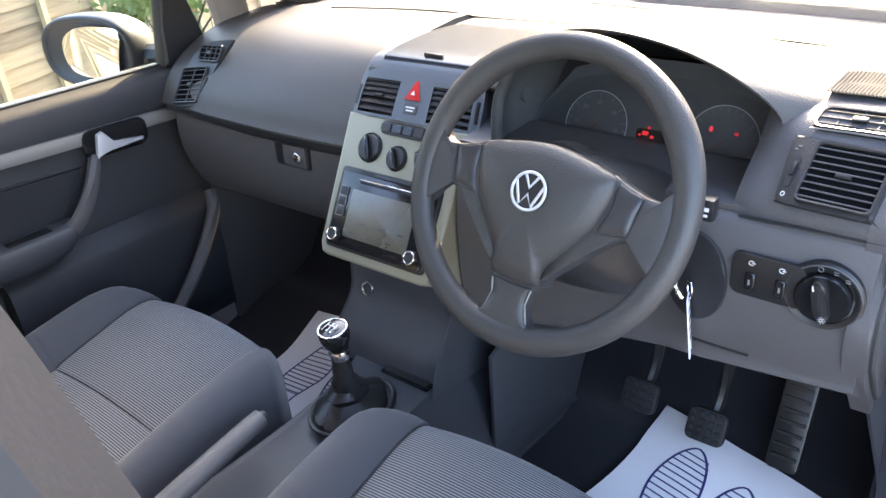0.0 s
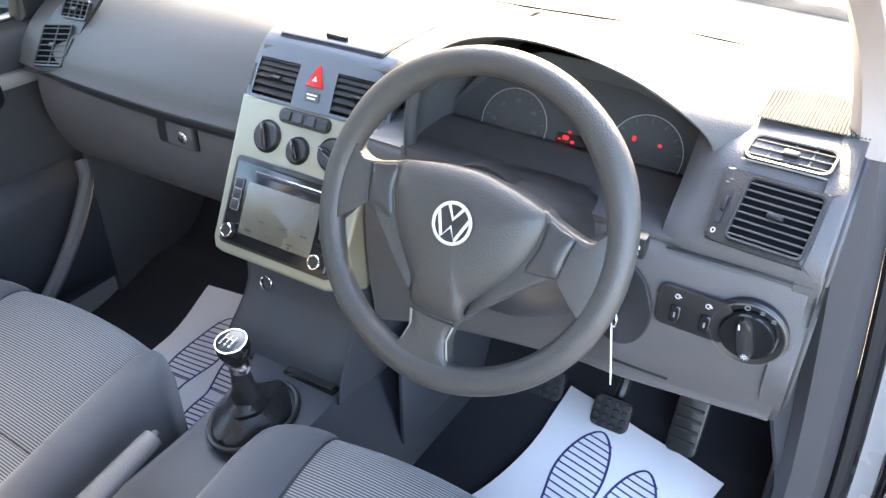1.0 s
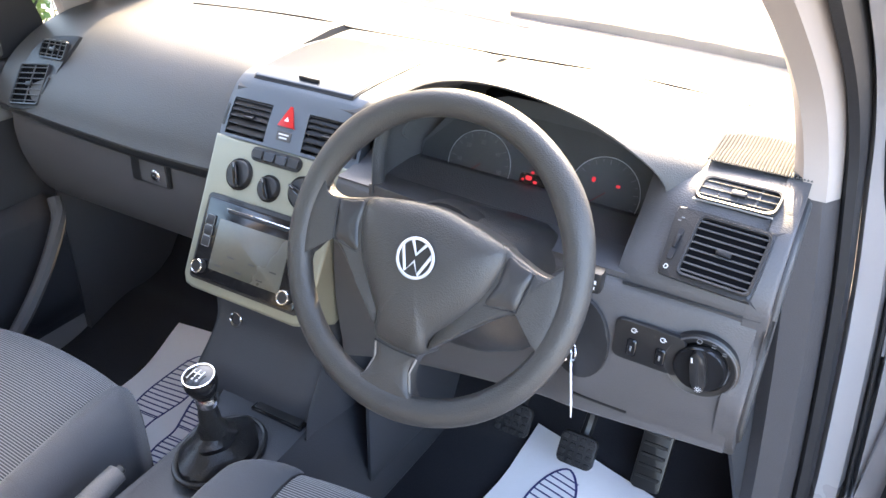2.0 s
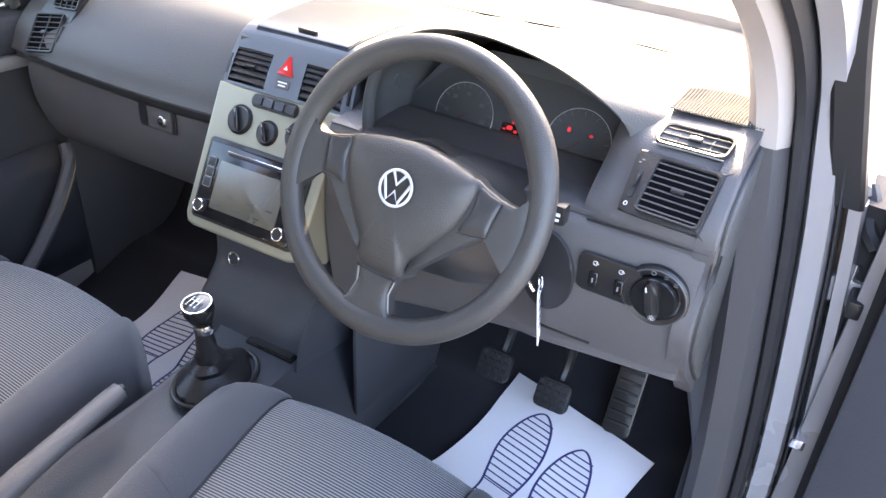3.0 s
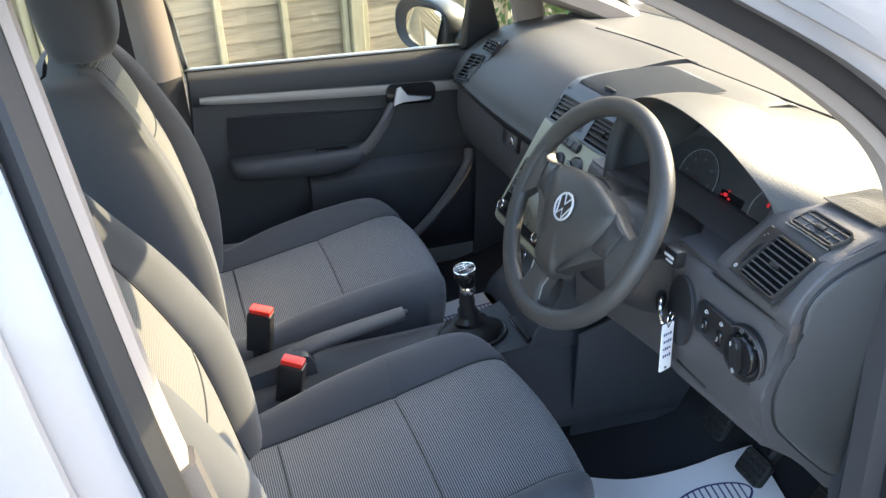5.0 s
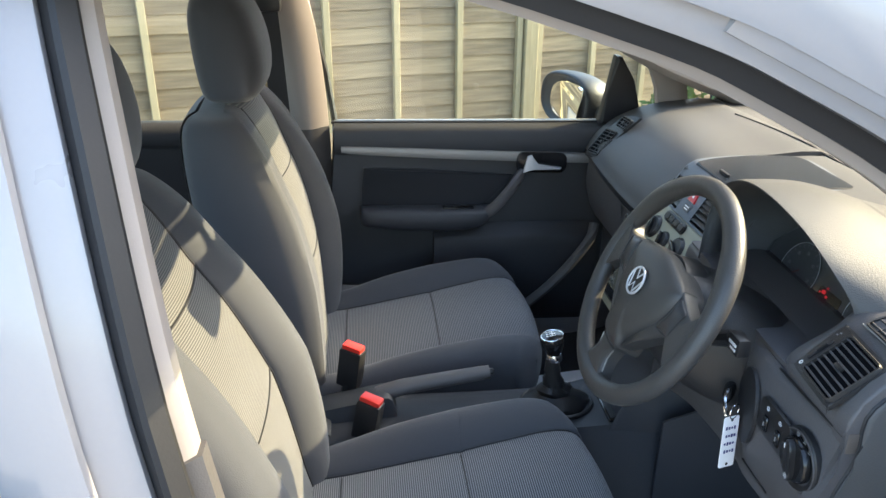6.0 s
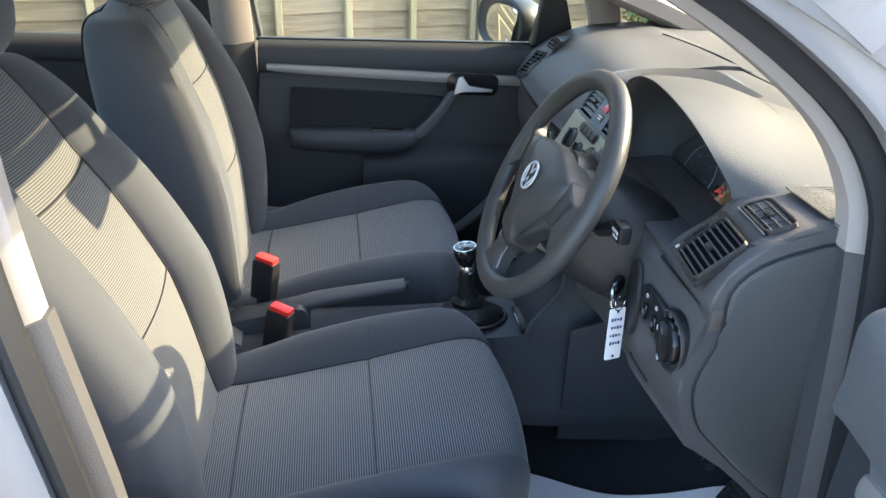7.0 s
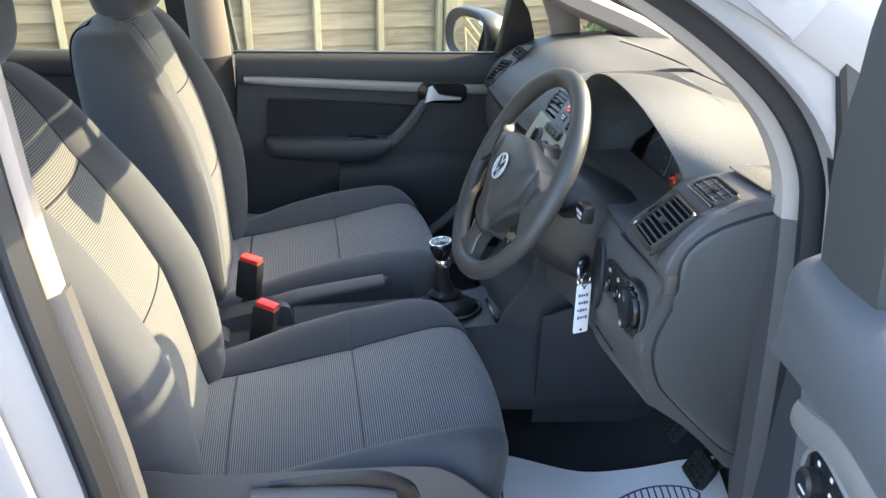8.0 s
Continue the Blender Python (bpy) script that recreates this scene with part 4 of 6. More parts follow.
vent(0.064, 0.030, 3, V3 @ pose(0.026, 0.066, 0.001, 5, 0, -6), dash, 3, 0.003, 0.006, -70, r=0.006)
# driver's lower panel and its trim line
part("lower_panel", loft([
    prof(0.125, [(0.20, 0.968), (0.185, 0.964), (0.178, 0.95), (0.170, 0.90), (0.165, 0.80), (0.175, 0.70), (0.19, 0.655), (0.30, 0.64), (0.34, 0.95)]),
    prof(0.24, [(0.195, 0.968), (0.175, 0.964), (0.168, 0.95), (0.165, 0.90), (0.165, 0.82), (0.175, 0.73), (0.19, 0.69), (0.30, 0.67), (0.34, 0.95)]),
    prof(0.44, [(0.175, 0.968), (0.150, 0.965), (0.140, 0.95), (0.135, 0.90), (0.138, 0.84), (0.150, 0.775), (0.165, 0.745), (0.30, 0.72), (0.34, 0.95)]),
    prof(0.52, [(0.16, 0.968), (0.134, 0.966), (0.124, 0.95), (0.117, 0.90), (0.120, 0.84), (0.135, 0.785), (0.150, 0.762), (0.30, 0.73), (0.34, 0.95)]),
    prof(0.688, [(0.155, 0.970), (0.134, 0.968), (0.126, 0.95), (0.116, 0.90), (0.118, 0.85), (0.135, 0.795), (0.152, 0.772), (0.30, 0.70), (0.34, 0.95)])], 4, 5), M_LOWER, dash)
part("trim_line", tube([(0.545, 0.1315, 0.9690), (0.62, 0.1285, 0.9705), (0.690, 0.1285, 0.9715)], 0.0017, 6), M_BLACK, dash)
part("panel_slot", box(0.54, 0.1325, 0.795, 0.070, 0.006, 0.0035, 0.0012), M_BLACK, dash)
part("panel_seam", tube([(0.652, 0.1345, 0.800), (0.656, 0.138, 0.792), (0.662, 0.144, 0.781)], 0.0014, 5), M_BLACK, dash)
# flat black oval on the panel, coloured as the shade of a hollow
part("column_hollow_shade", slab([(0.040 * math.cos(a), 0.056 * math.sin(a)) for a in np.linspace(0, 6.283, 28, endpoint=False)], 0.005, frame3((0.508, 0.1225, 0.888), (0.08, -0.018, 0), (0, 0.0, 1)), 0.002), M_RUBBER, dash, "black oval slab painting the shade of the hollow beside the steering column")
# end cap seen with the door open
CAP = frame3((0.672, 0, 0), (0, 1, 0), (0, 0, 1))
cap_line = spline([(0.275, 1.072), (0.230, 1.070), (0.165, 1.048), (0.130, 1.002), (0.127, 0.972), (0.131, 0.94), (0.115, 0.897), (0.111, 0.866), (0.127, 0.815), (0.157, 0.779), (0.225, 0.715), (0.290, 0.655), (0.300, 0.75), (0.292, 0.95)], 3, True)
part("end_frame", slab([tuple(q) for q in cap_line], 0.024, CAP, 0.004), M_LOWER, dash)
ci = spline([(0.262, 1.052), (0.225, 1.052), (0.172, 1.032), (0.145, 1.000), (0.146, 0.948), (0.131, 0.898), (0.129, 0.864), (0.143, 0.822), (0.170, 0.790), (0.230, 0.729), (0.278, 0.690), (0.287, 0.735), (0.276, 0.88), (0.268, 0.98)], 3, True)
part("end_cap", slab([tuple(q) for q in ci], 0.030, CAP, 0.006, 3), M_DASH, dash, "removable grey fuse cover")
part("cap_groove", tube([(0.6965, q[0], q[1]) for q in ci], 0.0028, 6, True, up=(1, 0, 0)), M_RUBBER, dash, "dark shut line round the cover")
part("trim_clip", box(0.6935, 0.137, 0.966, 0.007, 0.014, 0.027, 0.002), M_CLIP, dash, "small dull metal end clip")
# glovebox
part("gloss_strip", loft([[(x, y + 0.012, 0.884), (x, y - 0.001, 0.887), (x, y - 0.003, 0.897), (x, y - 0.001, 0.908), (x, y + 0.02, 0.912)] for x, y in ((-0.69, 0.232), (-0.52, 0.210), (-0.30, 0.200), (-0.137, 0.205))], 2, 4), M_BLACK, dash, "black gloss strip below the dashboard pad")
gb = part("glovebox_lid", loft([prof(x, [(0.228, 0.893), (0.222, 0.88), (0.218, 0.85), (0.222, 0.80), (0.245, 0.735), (0.28, 0.70), (0.33, 0.72), (0.33, 0.89)]) for x in (-0.655, -0.45, -0.25, -0.142)], 3, 3), M_LOWER, dash, "grey glovebox lid")
part("latch_plate", slab(rounded(0.092, 0.050, 0.006), 0.004, frame3((-0.292, 0.2185, 0.859), (1, 0, 0), (0, 0.03, 1)), 0.0015), M_BLACK, gb)
part("latch_pull", slab(rounded(0.060, 0.040, 0.004), 0.006, frame3((-0.282, 0.2165, 0.859), (1, 0, 0), (0, 0.03, 1)), 0.002), M_LOWER, gb)
part("lock", lathe([(0.0105, 0), (0.0105, 0.004), (0.008, 0.006), (0.001, 0.006)], (-0.272, 0.211, 0.858), (0, -1, 0), 18), M_CHROME, gb, "round metal lock")
part("keyhole", box(-0.272, 0.2045, 0.858, 0.006, 0.002, 0.003), M_BLACK, gb)
part("groove", box(-0.41, 0.245, 0.8965, 0.53, 0.06, 0.010), M_BLACK, dash)
part("bulkhead", box(0, 0.62, 0.86, 1.40, 0.05, 0.30), M_HULL, dash, "dark lining behind the dashboard")
part("knee_edge", tube(spline([(-0.60, 0.06, 0.47), (-0.605, 0.12, 0.52), (-0.61, 0.18, 0.585), (-0.62, 0.235, 0.66), (-0.64, 0.25, 0.70)], 4), 0.014, 8), M_LOWER, dash, "curved grey footwell trim edge")

# instrument hood and dials
A0 = [(0.188, 0.175, 0.965), (0.190, 0.178, 1.03), (0.214, 0.176, 1.085), (0.258, 0.172, 1.124), (0.32, 0.170, 1.145), (0.39, 0.172, 1.145), (0.465, 0.180, 1.126), (0.525, 0.192, 1.094), (0.562, 0.206, 1.060), (0.572, 0.212, 1.02)]
A1 = [(0.160, 0.26, 0.965), (0.163, 0.265, 1.03), (0.19, 0.265, 1.075), (0.24, 0.26, 1.115), (0.31, 0.26, 1.138), (0.39, 0.26, 1.140), (0.47, 0.26, 1.116), (0.54, 0.262, 1.090), (0.61, 0.265, 1.070), (0.696, 0.268, 1.062)]
A2 = [(0.150, 0.34, 0.965), (0.153, 0.345, 1.03), (0.18, 0.35, 1.062), (0.23, 0.35, 1.092), (0.31, 0.36, 1.108), (0.39, 0.36, 1.108), (0.47, 0.36, 1.094), (0.54, 0.36, 1.084), (0.61, 0.35, 1.073), (0.696, 0.34, 1.066)]
A3 = [(0.140, 0.44, 0.965), (0.143, 0.445, 1.03), (0.18, 0.46, 1.050), (0.23, 0.47, 1.066), (0.31, 0.47, 1.078), (0.39, 0.47, 1.082), (0.47, 0.47, 1.070), (0.54, 0.46, 1.068), (0.61, 0.45, 1.063), (0.693, 0.43, 1.058)]
A4 = [(0.140, 0.575, 0.965), (0.143, 0.578, 1.03), (0.18, 0.58, 1.040), (0.23, 0.582, 1.044), (0.31, 0.582, 1.048), (0.39, 0.58, 1.050), (0.47, 0.576, 1.050), (0.54, 0.57, 1.050), (0.60, 0.55, 1.048), (0.69, 0.51, 1.044)]
HC = Vector((0.38, 0, 1.0))


def shrink(arc, k, dy):
    return [((x - HC.x) * k + HC.x, y + dy, (z - HC.z) * k + HC.z) for x, y, z in arc]


hood = loft([shrink(A1, 0.84, 0.075), shrink(A1, 0.88, 0.01), shrink(A1, 0.905, -0.04), shrink(A0, 0.94, 0.012), shrink(A0, 0.965, -0.001), A0, A1, A2, A3, A4], 4, 4, closed=False)
part("instrument_hood", hood, M_DASH, dash, "arched grey hood over the dials")
def hood_top(x, y):
    """Height of the hood's rear slope, a little proud of it."""
    arcs = [A1, A2, A3, A4]
    zs = [np.interp(x, [p[0] for p in q], [p[2] for p in q]) for q in arcs]
    ys = [np.interp(x, [p[0] for p in q], [p[1] for p in q]) for q in arcs]
    return max(float(np.interp(y, ys, zs)) + 0.0035, 1.0795 - 0.16 * max(0.0, y - 0.285))


def grille_far(x):
    return 0.275 + 0.105 * math.sin(math.pi * min(1.0, 0.12 + 0.62 * (x - 0.572) / 0.124))


xs = np.linspace(0.586, 0.697, 16)
grille = part("demister_grille", skin([[(x, y, hood_top(x, y)) for y in np.linspace(0.250, grille_far(x), 7)] for x in xs], False, False), M_GRILLE, dash, "ribbed demister grille")
for x in np.arange(0.588, 0.696, 0.0037):
    part("grille_rib", tube([(x, y, hood_top(x, y) + 0.0008) for y in np.linspace(0.250, grille_far(x), 7)], 0.0013, 4), M_DASH, grille)
CL = frame3((0.385, 0.308, 0.9925), (1, 0, 0), (0, 0.36, 0.93))
clus = thing("instrument_cluster", (0.385, 0.27, 0.94), "black instrument cluster with two ringed dials and red warning lamps", "instrument cluster")
part("face", slab([(-0.205, -0.085), (0.265, -0.085), (0.262, 0.018), (0.205, 0.052), (0.10, 0.082), (-0.08, 0.084), (-0.15, 0.060), (-0.195, 0.0)], 0.006, CL, 0.001), M_FACE, clus)
part("lower_lip", loft([[(x, 0.15 + d, 0.955), (x, 0.142 + d, 0.968), (x, 0.152 + d, 0.978), (x, 0.262, 0.958), (x, 0.262, 0.93)] for x, d in ((0.185, 0.03), (0.28, 0.02), (0.45, 0.0), (0.565, -0.004))], 3, 4), M_LOWER, clus, "grey sill below the dials")


def dial(u, v, r, numbers, name):
    d = part("dial", lathe([(r, 0), (r, 0.0015), (0.001, 0.0015)], CL @ Vector((u, v, 0.006)), CL.to_3x3() @ Vector((0, 0, 1)), 32), M_FACE, clus, name)
    part("dial_ring", tube([CL @ Vector((u + r * math.cos(a), v + r * math.sin(a), 0.009)) for a in np.linspace(0, 2 * math.pi, 40, endpoint=False)], 0.0006, 6, True), M_SATIN, d, "thin chrome ring")
    for i in range(21):
        a = radians(225 - i * 13.5)
        k = 0.006 if i % 2 == 0 else 0.003
        part("tick", box(0, 0, 0, k, 0.0009, 0.0004, M=CL @ pose(u, v, 0.0085, 0, 0, math.degrees(a)) @ pose(r - 0.003 - k / 2, 0, 0)), M_PRINT, d)
    for text, a in numbers:
        lettering(text, 0.008, CL @ pose(u + (r - 0.016) * math.cos(radians(a)), v + (r - 0.016) * math.sin(radians(a)), 0.009), M_PRINT, d)
    part("needle", box(0, 0, 0, 0.030, 0.0016, 0.001, M=CL @ pose(u, v, 0.010, 0, 0, 222) @ pose(0.012, 0, 0)), M_NEEDLE, d, "red needle")


dial(-0.101, -0.015, 0.047, [("0", 222), ("10", 176), ("20", 132), ("30", 90), ("40", 38), ("50", -8), ("60", -42)], "black dial with white ticks")
dial(0.078, -0.012, 0.047, [], "black dial with white ticks")
part("display", slab(rounded(0.055, 0.05, 0.004), 0.001, CL @ pose(-0.012, -0.035, 0.006)), M_GLOSS, clus)
for u, v, w, h in ((-0.026, -0.016, 0.009, 0.006), (-0.016, -0.020, 0.006, 0.004), (-0.022, -0.008, 0.005, 0.004), (-0.034, -0.019, 0.004, 0.003), (0.061, 0.003, 0.005, 0.007), (0.094, 0.001, 0.006, 0.004)):
    part("warning_lamp", slab(rounded(w, h, 0.002, 2), 0.0008, CL @ pose(u, v, 0.0078)), M_TELL, clus, "glowing red warning lamp")
lens = part("cluster_lens", slab([(-0.195, -0.08), (0.185, -0.08), (0.19, 0.0), (0.145, 0.035), (0.05, 0.060), (-0.06, 0.063), (-0.14, 0.045), (-0.185, 0.0)], 0.001, CL @ pose(0, 0, 0.016)), glass("cluster_lens", (0.9, 0.9, 0.9), 1.15), clus, "clear plastic lens")
lens.visible_shadow = False

# light switch
ls = thing("light_switch", (0.645, 0.118, 0.905), "round black headlight switch with ribbed grip and dimmer plate", "light switch")
LS = frame3((0.645, 0.117, 0.906), (1, 0, 0), (0, -0.02, 1))
part("bezel", lathe([(0.040, -0.004), (0.040, 0.003), (0.036, 0.006), (0.031, 0.004), (0.030, 0.0)], LS @ Vector((0, 0, 0)), (0, -1, 0), 36), M_BLACK, ls)
kn = part("knob", lathe([(0.028, 0.0), (0.028, 0.008), (0.026, 0.011), (0.001, 0.011)], LS @ Vector((0, 0, 0)), (0, -1, 0), 28), M_GLOSS, ls)
gr = part("grip", slab([tuple(q) for q in spline([(0.0075, 0.0), (0.0065, 0.018), (0.0, 0.0265), (-0.0065, 0.018), (-0.0075, 0.0), (-0.0065, -0.018), (0.0, -0.0265), (0.0065, -0.018)], 3, True)], 0.009, LS @ pose(0, 0, 0.009, 0, 0, 12), 0.0028), M_BLACK, kn)
part("grip_groove", box(0, 0.004, 0.0182, 0.0035, 0.034, 0.0008, M=LS @ pose(0, 0, 0, 0, 0, 12)), M_RUBBER, gr)
part("pointer", box(-0.0045, 0.017, 0.0180, 0.0016, 0.006, 0.001, M=LS @ pose(0, 0, 0, 0, 0, 12)), M_WHITE, kn)
part("bezel_shine", tube([LS @ Vector((0.0375 * math.cos(a), 0.0375 * math.sin(a), 0.0052)) for a in np.linspace(0, 2 * math.pi, 44, endpoint=False)], 0.0010, 6, True), M_LOWER, ls, "thin grey ring")
part("mark", tube([LS @ Vector((-0.006 + 0.0026 * math.cos(a), 0.0325 + 0.0026 * math.sin(a), 0.0052)) for a in np.linspace(0, 6.283, 12, endpoint=False)], 0.0005, 5, True), M_PRINT, ls)
for u, v, w in ((0.009, 0.0315, 0.0045), (0.021, 0.0255, 0.0045)):
    for k in (-0.0014, 0.0014):
        part("mark", box(u, v + k, 0.0052, w, 0.0008, 0.0006, M=LS), M_PRINT, ls)
SUNM = LS @ pose(0.0045, -0.0185, 0.0184)
part("mark", tube([SUNM @ Vector((0.0016 * math.cos(a), 0.0016 * math.sin(a), 0)) for a in np.linspace(0, 6.283, 10, endpoint=False)], 0.0004, 5, True), M_WHITE, kn)
for i in range(8):
    part("mark", box(0.0033, 0, 0, 0.0014, 0.0005, 0.0004, M=SUNM @ pose(0, 0, 0, 0, 0, 45 * i)), M_WHITE, kn)
dp = part("dimmer_plate", slab(rounded(0.078, 0.052, 0.010), 0.005, frame3((0.588, 0.1165, 0.910), (1, -0.03, 0), (0, -0.02, 1)), 0.002), M_BLACK, ls, "black dimmer plate")
DP = frame3((0.588, 0.1110, 0.910), (1, -0.03, 0), (0, -0.02, 1))
for u in (-0.017, 0.015):
    part("thumb_wheel", box(u, -0.006, 0.001, 0.011, 0.022, 0.004, 0.0015, 1, DP), M_GLOSS, dp)
    part("mark", tube([DP @ Vector((u + 0.0030 * math.cos(a), 0.0165 + 0.0026 * math.sin(a), 0.0006)) for a in np.linspace(0.6, 5.4, 10)], 0.0005, 5), M_WHITE, dp)
    part("mark", box(u + 0.0022, 0.0165, 0.0006, 0.0036, 0.0009, 0.0006, M=DP), M_WHITE, dp)
    part("mark", box(u, -0.006, 0.0035, 0.0018, 0.006, 0.001, M=DP), M_PRINT, dp)

# ---- centre stack ----
STK = frame3((0, 0.095, 0.76), (1, 0, 0), (0, 0.494, 0.869))
cs = thing("centre_stack", (0, 0.12, 0.60), "silver-beige centre stack with vents and heater controls", "centre console")
PANEL = spline([(0.2120, 0.9665, 0.1285), (0.2290, 0.9960, 0.1265), (0.2440, 1.0190, 0.1235), (0.2550, 1.0345, 0.1200), (0.2660, 1.0440, 0.1175), (0.2850, 1.0510, 0.1160), (0.34, 1.0560, 0.1160), (0.42, 1.0575, 0.1160), (0.49, 1.0545, 0.1090), (0.520, 1.0515, 0.090), (0.530, 1.0490, 0.060)], 5)


def panel_point(u, k):
    """Point of the vent panel: u from -1 to 1 across, k rows up from the fascia."""
    y, z, w = (float(np.interp(k, range(len(PANEL)), PANEL[:, i])) for i in range(3))
    a = PANEL[min(int(k) + 1, len(PANEL) - 1)] - PANEL[max(int(k) - 1, 0)]
    n = np.array((a[1], -a[0])) / np.hypot(a[0], a[1])          # inwards, in the side view
    d = (0.010 - 0.007 * min(1.0, k / 25)) * abs(u) ** 9 + 0.001 * u * u
    return Vector((0.002 + u * w, y + n[0] * d, z + n[1] * d))


US = [-1, -0.985, -0.96, -0.92, -0.88, -0.80, -0.70, -0.55, -0.40, -0.27, -0.20, -0.06, 0.06, 0.20, 0.27, 0.40, 0.55, 0.70, 0.80, 0.88, 0.92, 0.96, 0.985, 1]
HOLES = ((4, 9), (14, 19))
TOP, BOT = 10, 1
pb = bmesh.new()
grid_ = [[pb.verts.new(panel_point(u, k)) for u in US] for k in range(len(PANEL))]
for k in range(len(PANEL) - 1):
    for i in range(len(US) - 1):
        if BOT <= k < TOP and any(a <= i < b for a, b in HOLES):
            continue
        pb.faces.new((grid_[k][i], grid_[k][i + 1], grid_[k + 1][i + 1], grid_[k + 1][i]))
low_ = [pb.verts.new(q.co + Vector((0, 0.05, -0.012))) for q in grid_[0]]
for i in range(len(US) - 1):
    pb.faces.new((low_[i], low_[i + 1], grid_[0][i + 1], grid_[0][i]))
for side in (0, -1):
    skirt = [pb.verts.new(Vector((r[side].co.x * 0.985, r[side].co.y + 0.012, r[side].co.z - 0.05))) for r in grid_]
    for k in range(len(PANEL) - 1):
        pb.faces.new((grid_[k][side], grid_[k + 1][side], skirt[k + 1], skirt[k]))
part("vent_panel", pb, M_PANEL, cs, "blue-grey vent panel round the storage lid", sharp=60)
DEEP = Vector((0, 0.022, -0.012))
for a, b in HOLES:
    c = [panel_point(US[i], k) for i, k in ((a, BOT), (b, BOT), (b, TOP), (a, TOP))]
    edge = [panel_point(US[i], BOT) for i in range(a, b + 1)] + [panel_point(US[b], k) for k in range(BOT + 1, TOP + 1)] + [panel_point(US[i], TOP) for i in range(b - 1, a - 1, -1)] + [panel_point(US[a], k) for k in range(TOP - 1, BOT, -1)]
    cav = bmesh.new()
    skin([edge, [q + DEEP for q in edge]], True, False, cav)
    cav.faces.new([cav.verts.new(q + DEEP * 0.96) for q in edge])
    v = part("air_vent", cav, M_RUBBER, cs, "black air vent with dark slats")
    for i in range(6):
        f = (i + 0.45) / 6
        lo_, hi_ = c[0].lerp(c[3], f), c[1].lerp(c[2], f)
        mid_ = panel_point((US[a] + US[b]) / 2, BOT + (TOP - BOT) * f)
        out_ = mid_ - lo_.lerp(hi_, 0.5)
        rows = []
        for q in (lo_ + out_, hi_ + out_):
            rows.append([q + Vector((0, dy, dz)) for dy, dz in ((0.0022, -0.0004), (0.0030, 0.0010), (0.0150, 0.0062), (0.0150, 0.0046), (0.0030, -0.0010))])
        part("slat", skin(rows), M_BLACK, v)
    mid_ = panel_point((US[a] + US[b]) / 2, BOT + (TOP - BOT) * 0.46)
    part("vent_tab", box(mid_.x, mid_.y + 0.002, mid_.z, 0.018, 0.010, 0.0045, 0.0015), M_BLACK, v)
part("fascia", slab([(-0.119, 0.018), (-0.112, 0.004), (-0.098, 0.0), (0.098, 0.0), (0.112, 0.004), (0.119, 0.018), (0.124, 0.238), (-0.124, 0.238)], 0.09, STK @ pose(0, 0, -0.09), 0.006, 3), M_SILVER, cs, "silver-beige fascia")
for s in (-1, 1):
    a_, b_ = panel_point(s * 0.945, 2.5), panel_point(s * 0.945, 7.5)
    part("thumb_wheel", tube([a_ + Vector((0, 0.001, 0)), a_.lerp(b_, 0.5), b_ + Vector((0, 0.001, 0))], 0.0032, 6), M_BLACK, cs)
hz = part("hazard_button", slab([(-0.015, 0.0), (0.015, 0.0), (0.002, 0.031), (-0.002, 0.031)], 0.005, STK @ pose(0.002, 0.2715, -0.001, -7), 0.0015), M_HAZ, cs, "red hazard warning button")
part("triangle", slab([(-0.004, 0.0), (0.004, 0.0), (0, 0.007)], 0.0006, STK @ pose(0.002, 0.280, 0.0034, -7)), M_WHITE, hz)
part("airbag_lamp", slab(rounded(0.026, 0.014, 0.002), 0.002, STK @ pose(0.002, 0.258, 0.0), 0.0005), M_LOWER, cs)
part("caption_bar", box(0.002, 0.2605, 0.0024, 0.018, 0.0022, 0.0006, M=STK), M_WHITE, cs)
part("caption_bar", box(0.002, 0.2555, 0.0024, 0.014, 0.0022, 0.0006, M=STK), M_WHITE, cs)
sbar = part("switch_bar", slab(rounded(0.092, 0.022, 0.010), 0.004, STK @ pose(0, 0.2235, 0.0), 0.0015), M_BLACK, cs)
for u in (-0.033, -0.011, 0.011, 0.033):
    part("button", box(u, 0.2235, 0.005, 0.019, 0.014, 0.003, 0.001, 1, STK), M_LID if abs(u) < 0.02 else M_BLACK, sbar)


def heater_knob(u, v, r, turn):
    ax = STK.to_3x3() @ Vector((0, 0, 1))
    k = part("heater_knob", lathe([(r, -0.002), (r, 0.0015), (r * 0.95, 0.003), (r * 0.90, 0.0015), (r * 0.87, 0.004), (r * 0.80, 0.0058), (0.001, 0.0062)], STK @ Vector((u, v, 0)), ax, 32), M_BLACK, cs, "black rotary heater knob")
    part("grip", slab([tuple(q) for q in spline([(r * 0.15, 0), (r * 0.12, r * 0.6), (0, r * 0.82), (-r * 0.12, r * 0.6), (-r * 0.15, 0), (-r * 0.12, -r * 0.6), (0, -r * 0.82), (r * 0.12, -r * 0.6)], 3, True)], 0.0075, STK @ pose(u, v, 0.005, 0, 0, turn), 0.0022), M_GLOSS, k)
    part("pointer", box(0, r * 0.55, 0.0128, 0.0013, r * 0.30, 0.0006, M=STK @ pose(u, v, 0, 0, 0, turn)), M_PRINT, k)
    for i in range(7):
        a = radians(210 - i * 40)
        part("mark", box(0, 0, 0, 0.0022, 0.0008, 0.0004, M=STK @ pose(u + r * 1.12 * math.cos(a), v + r * 1.12 * math.sin(a), 0.0004, 0, 0, math.degrees(a))), M_PRINT, k)


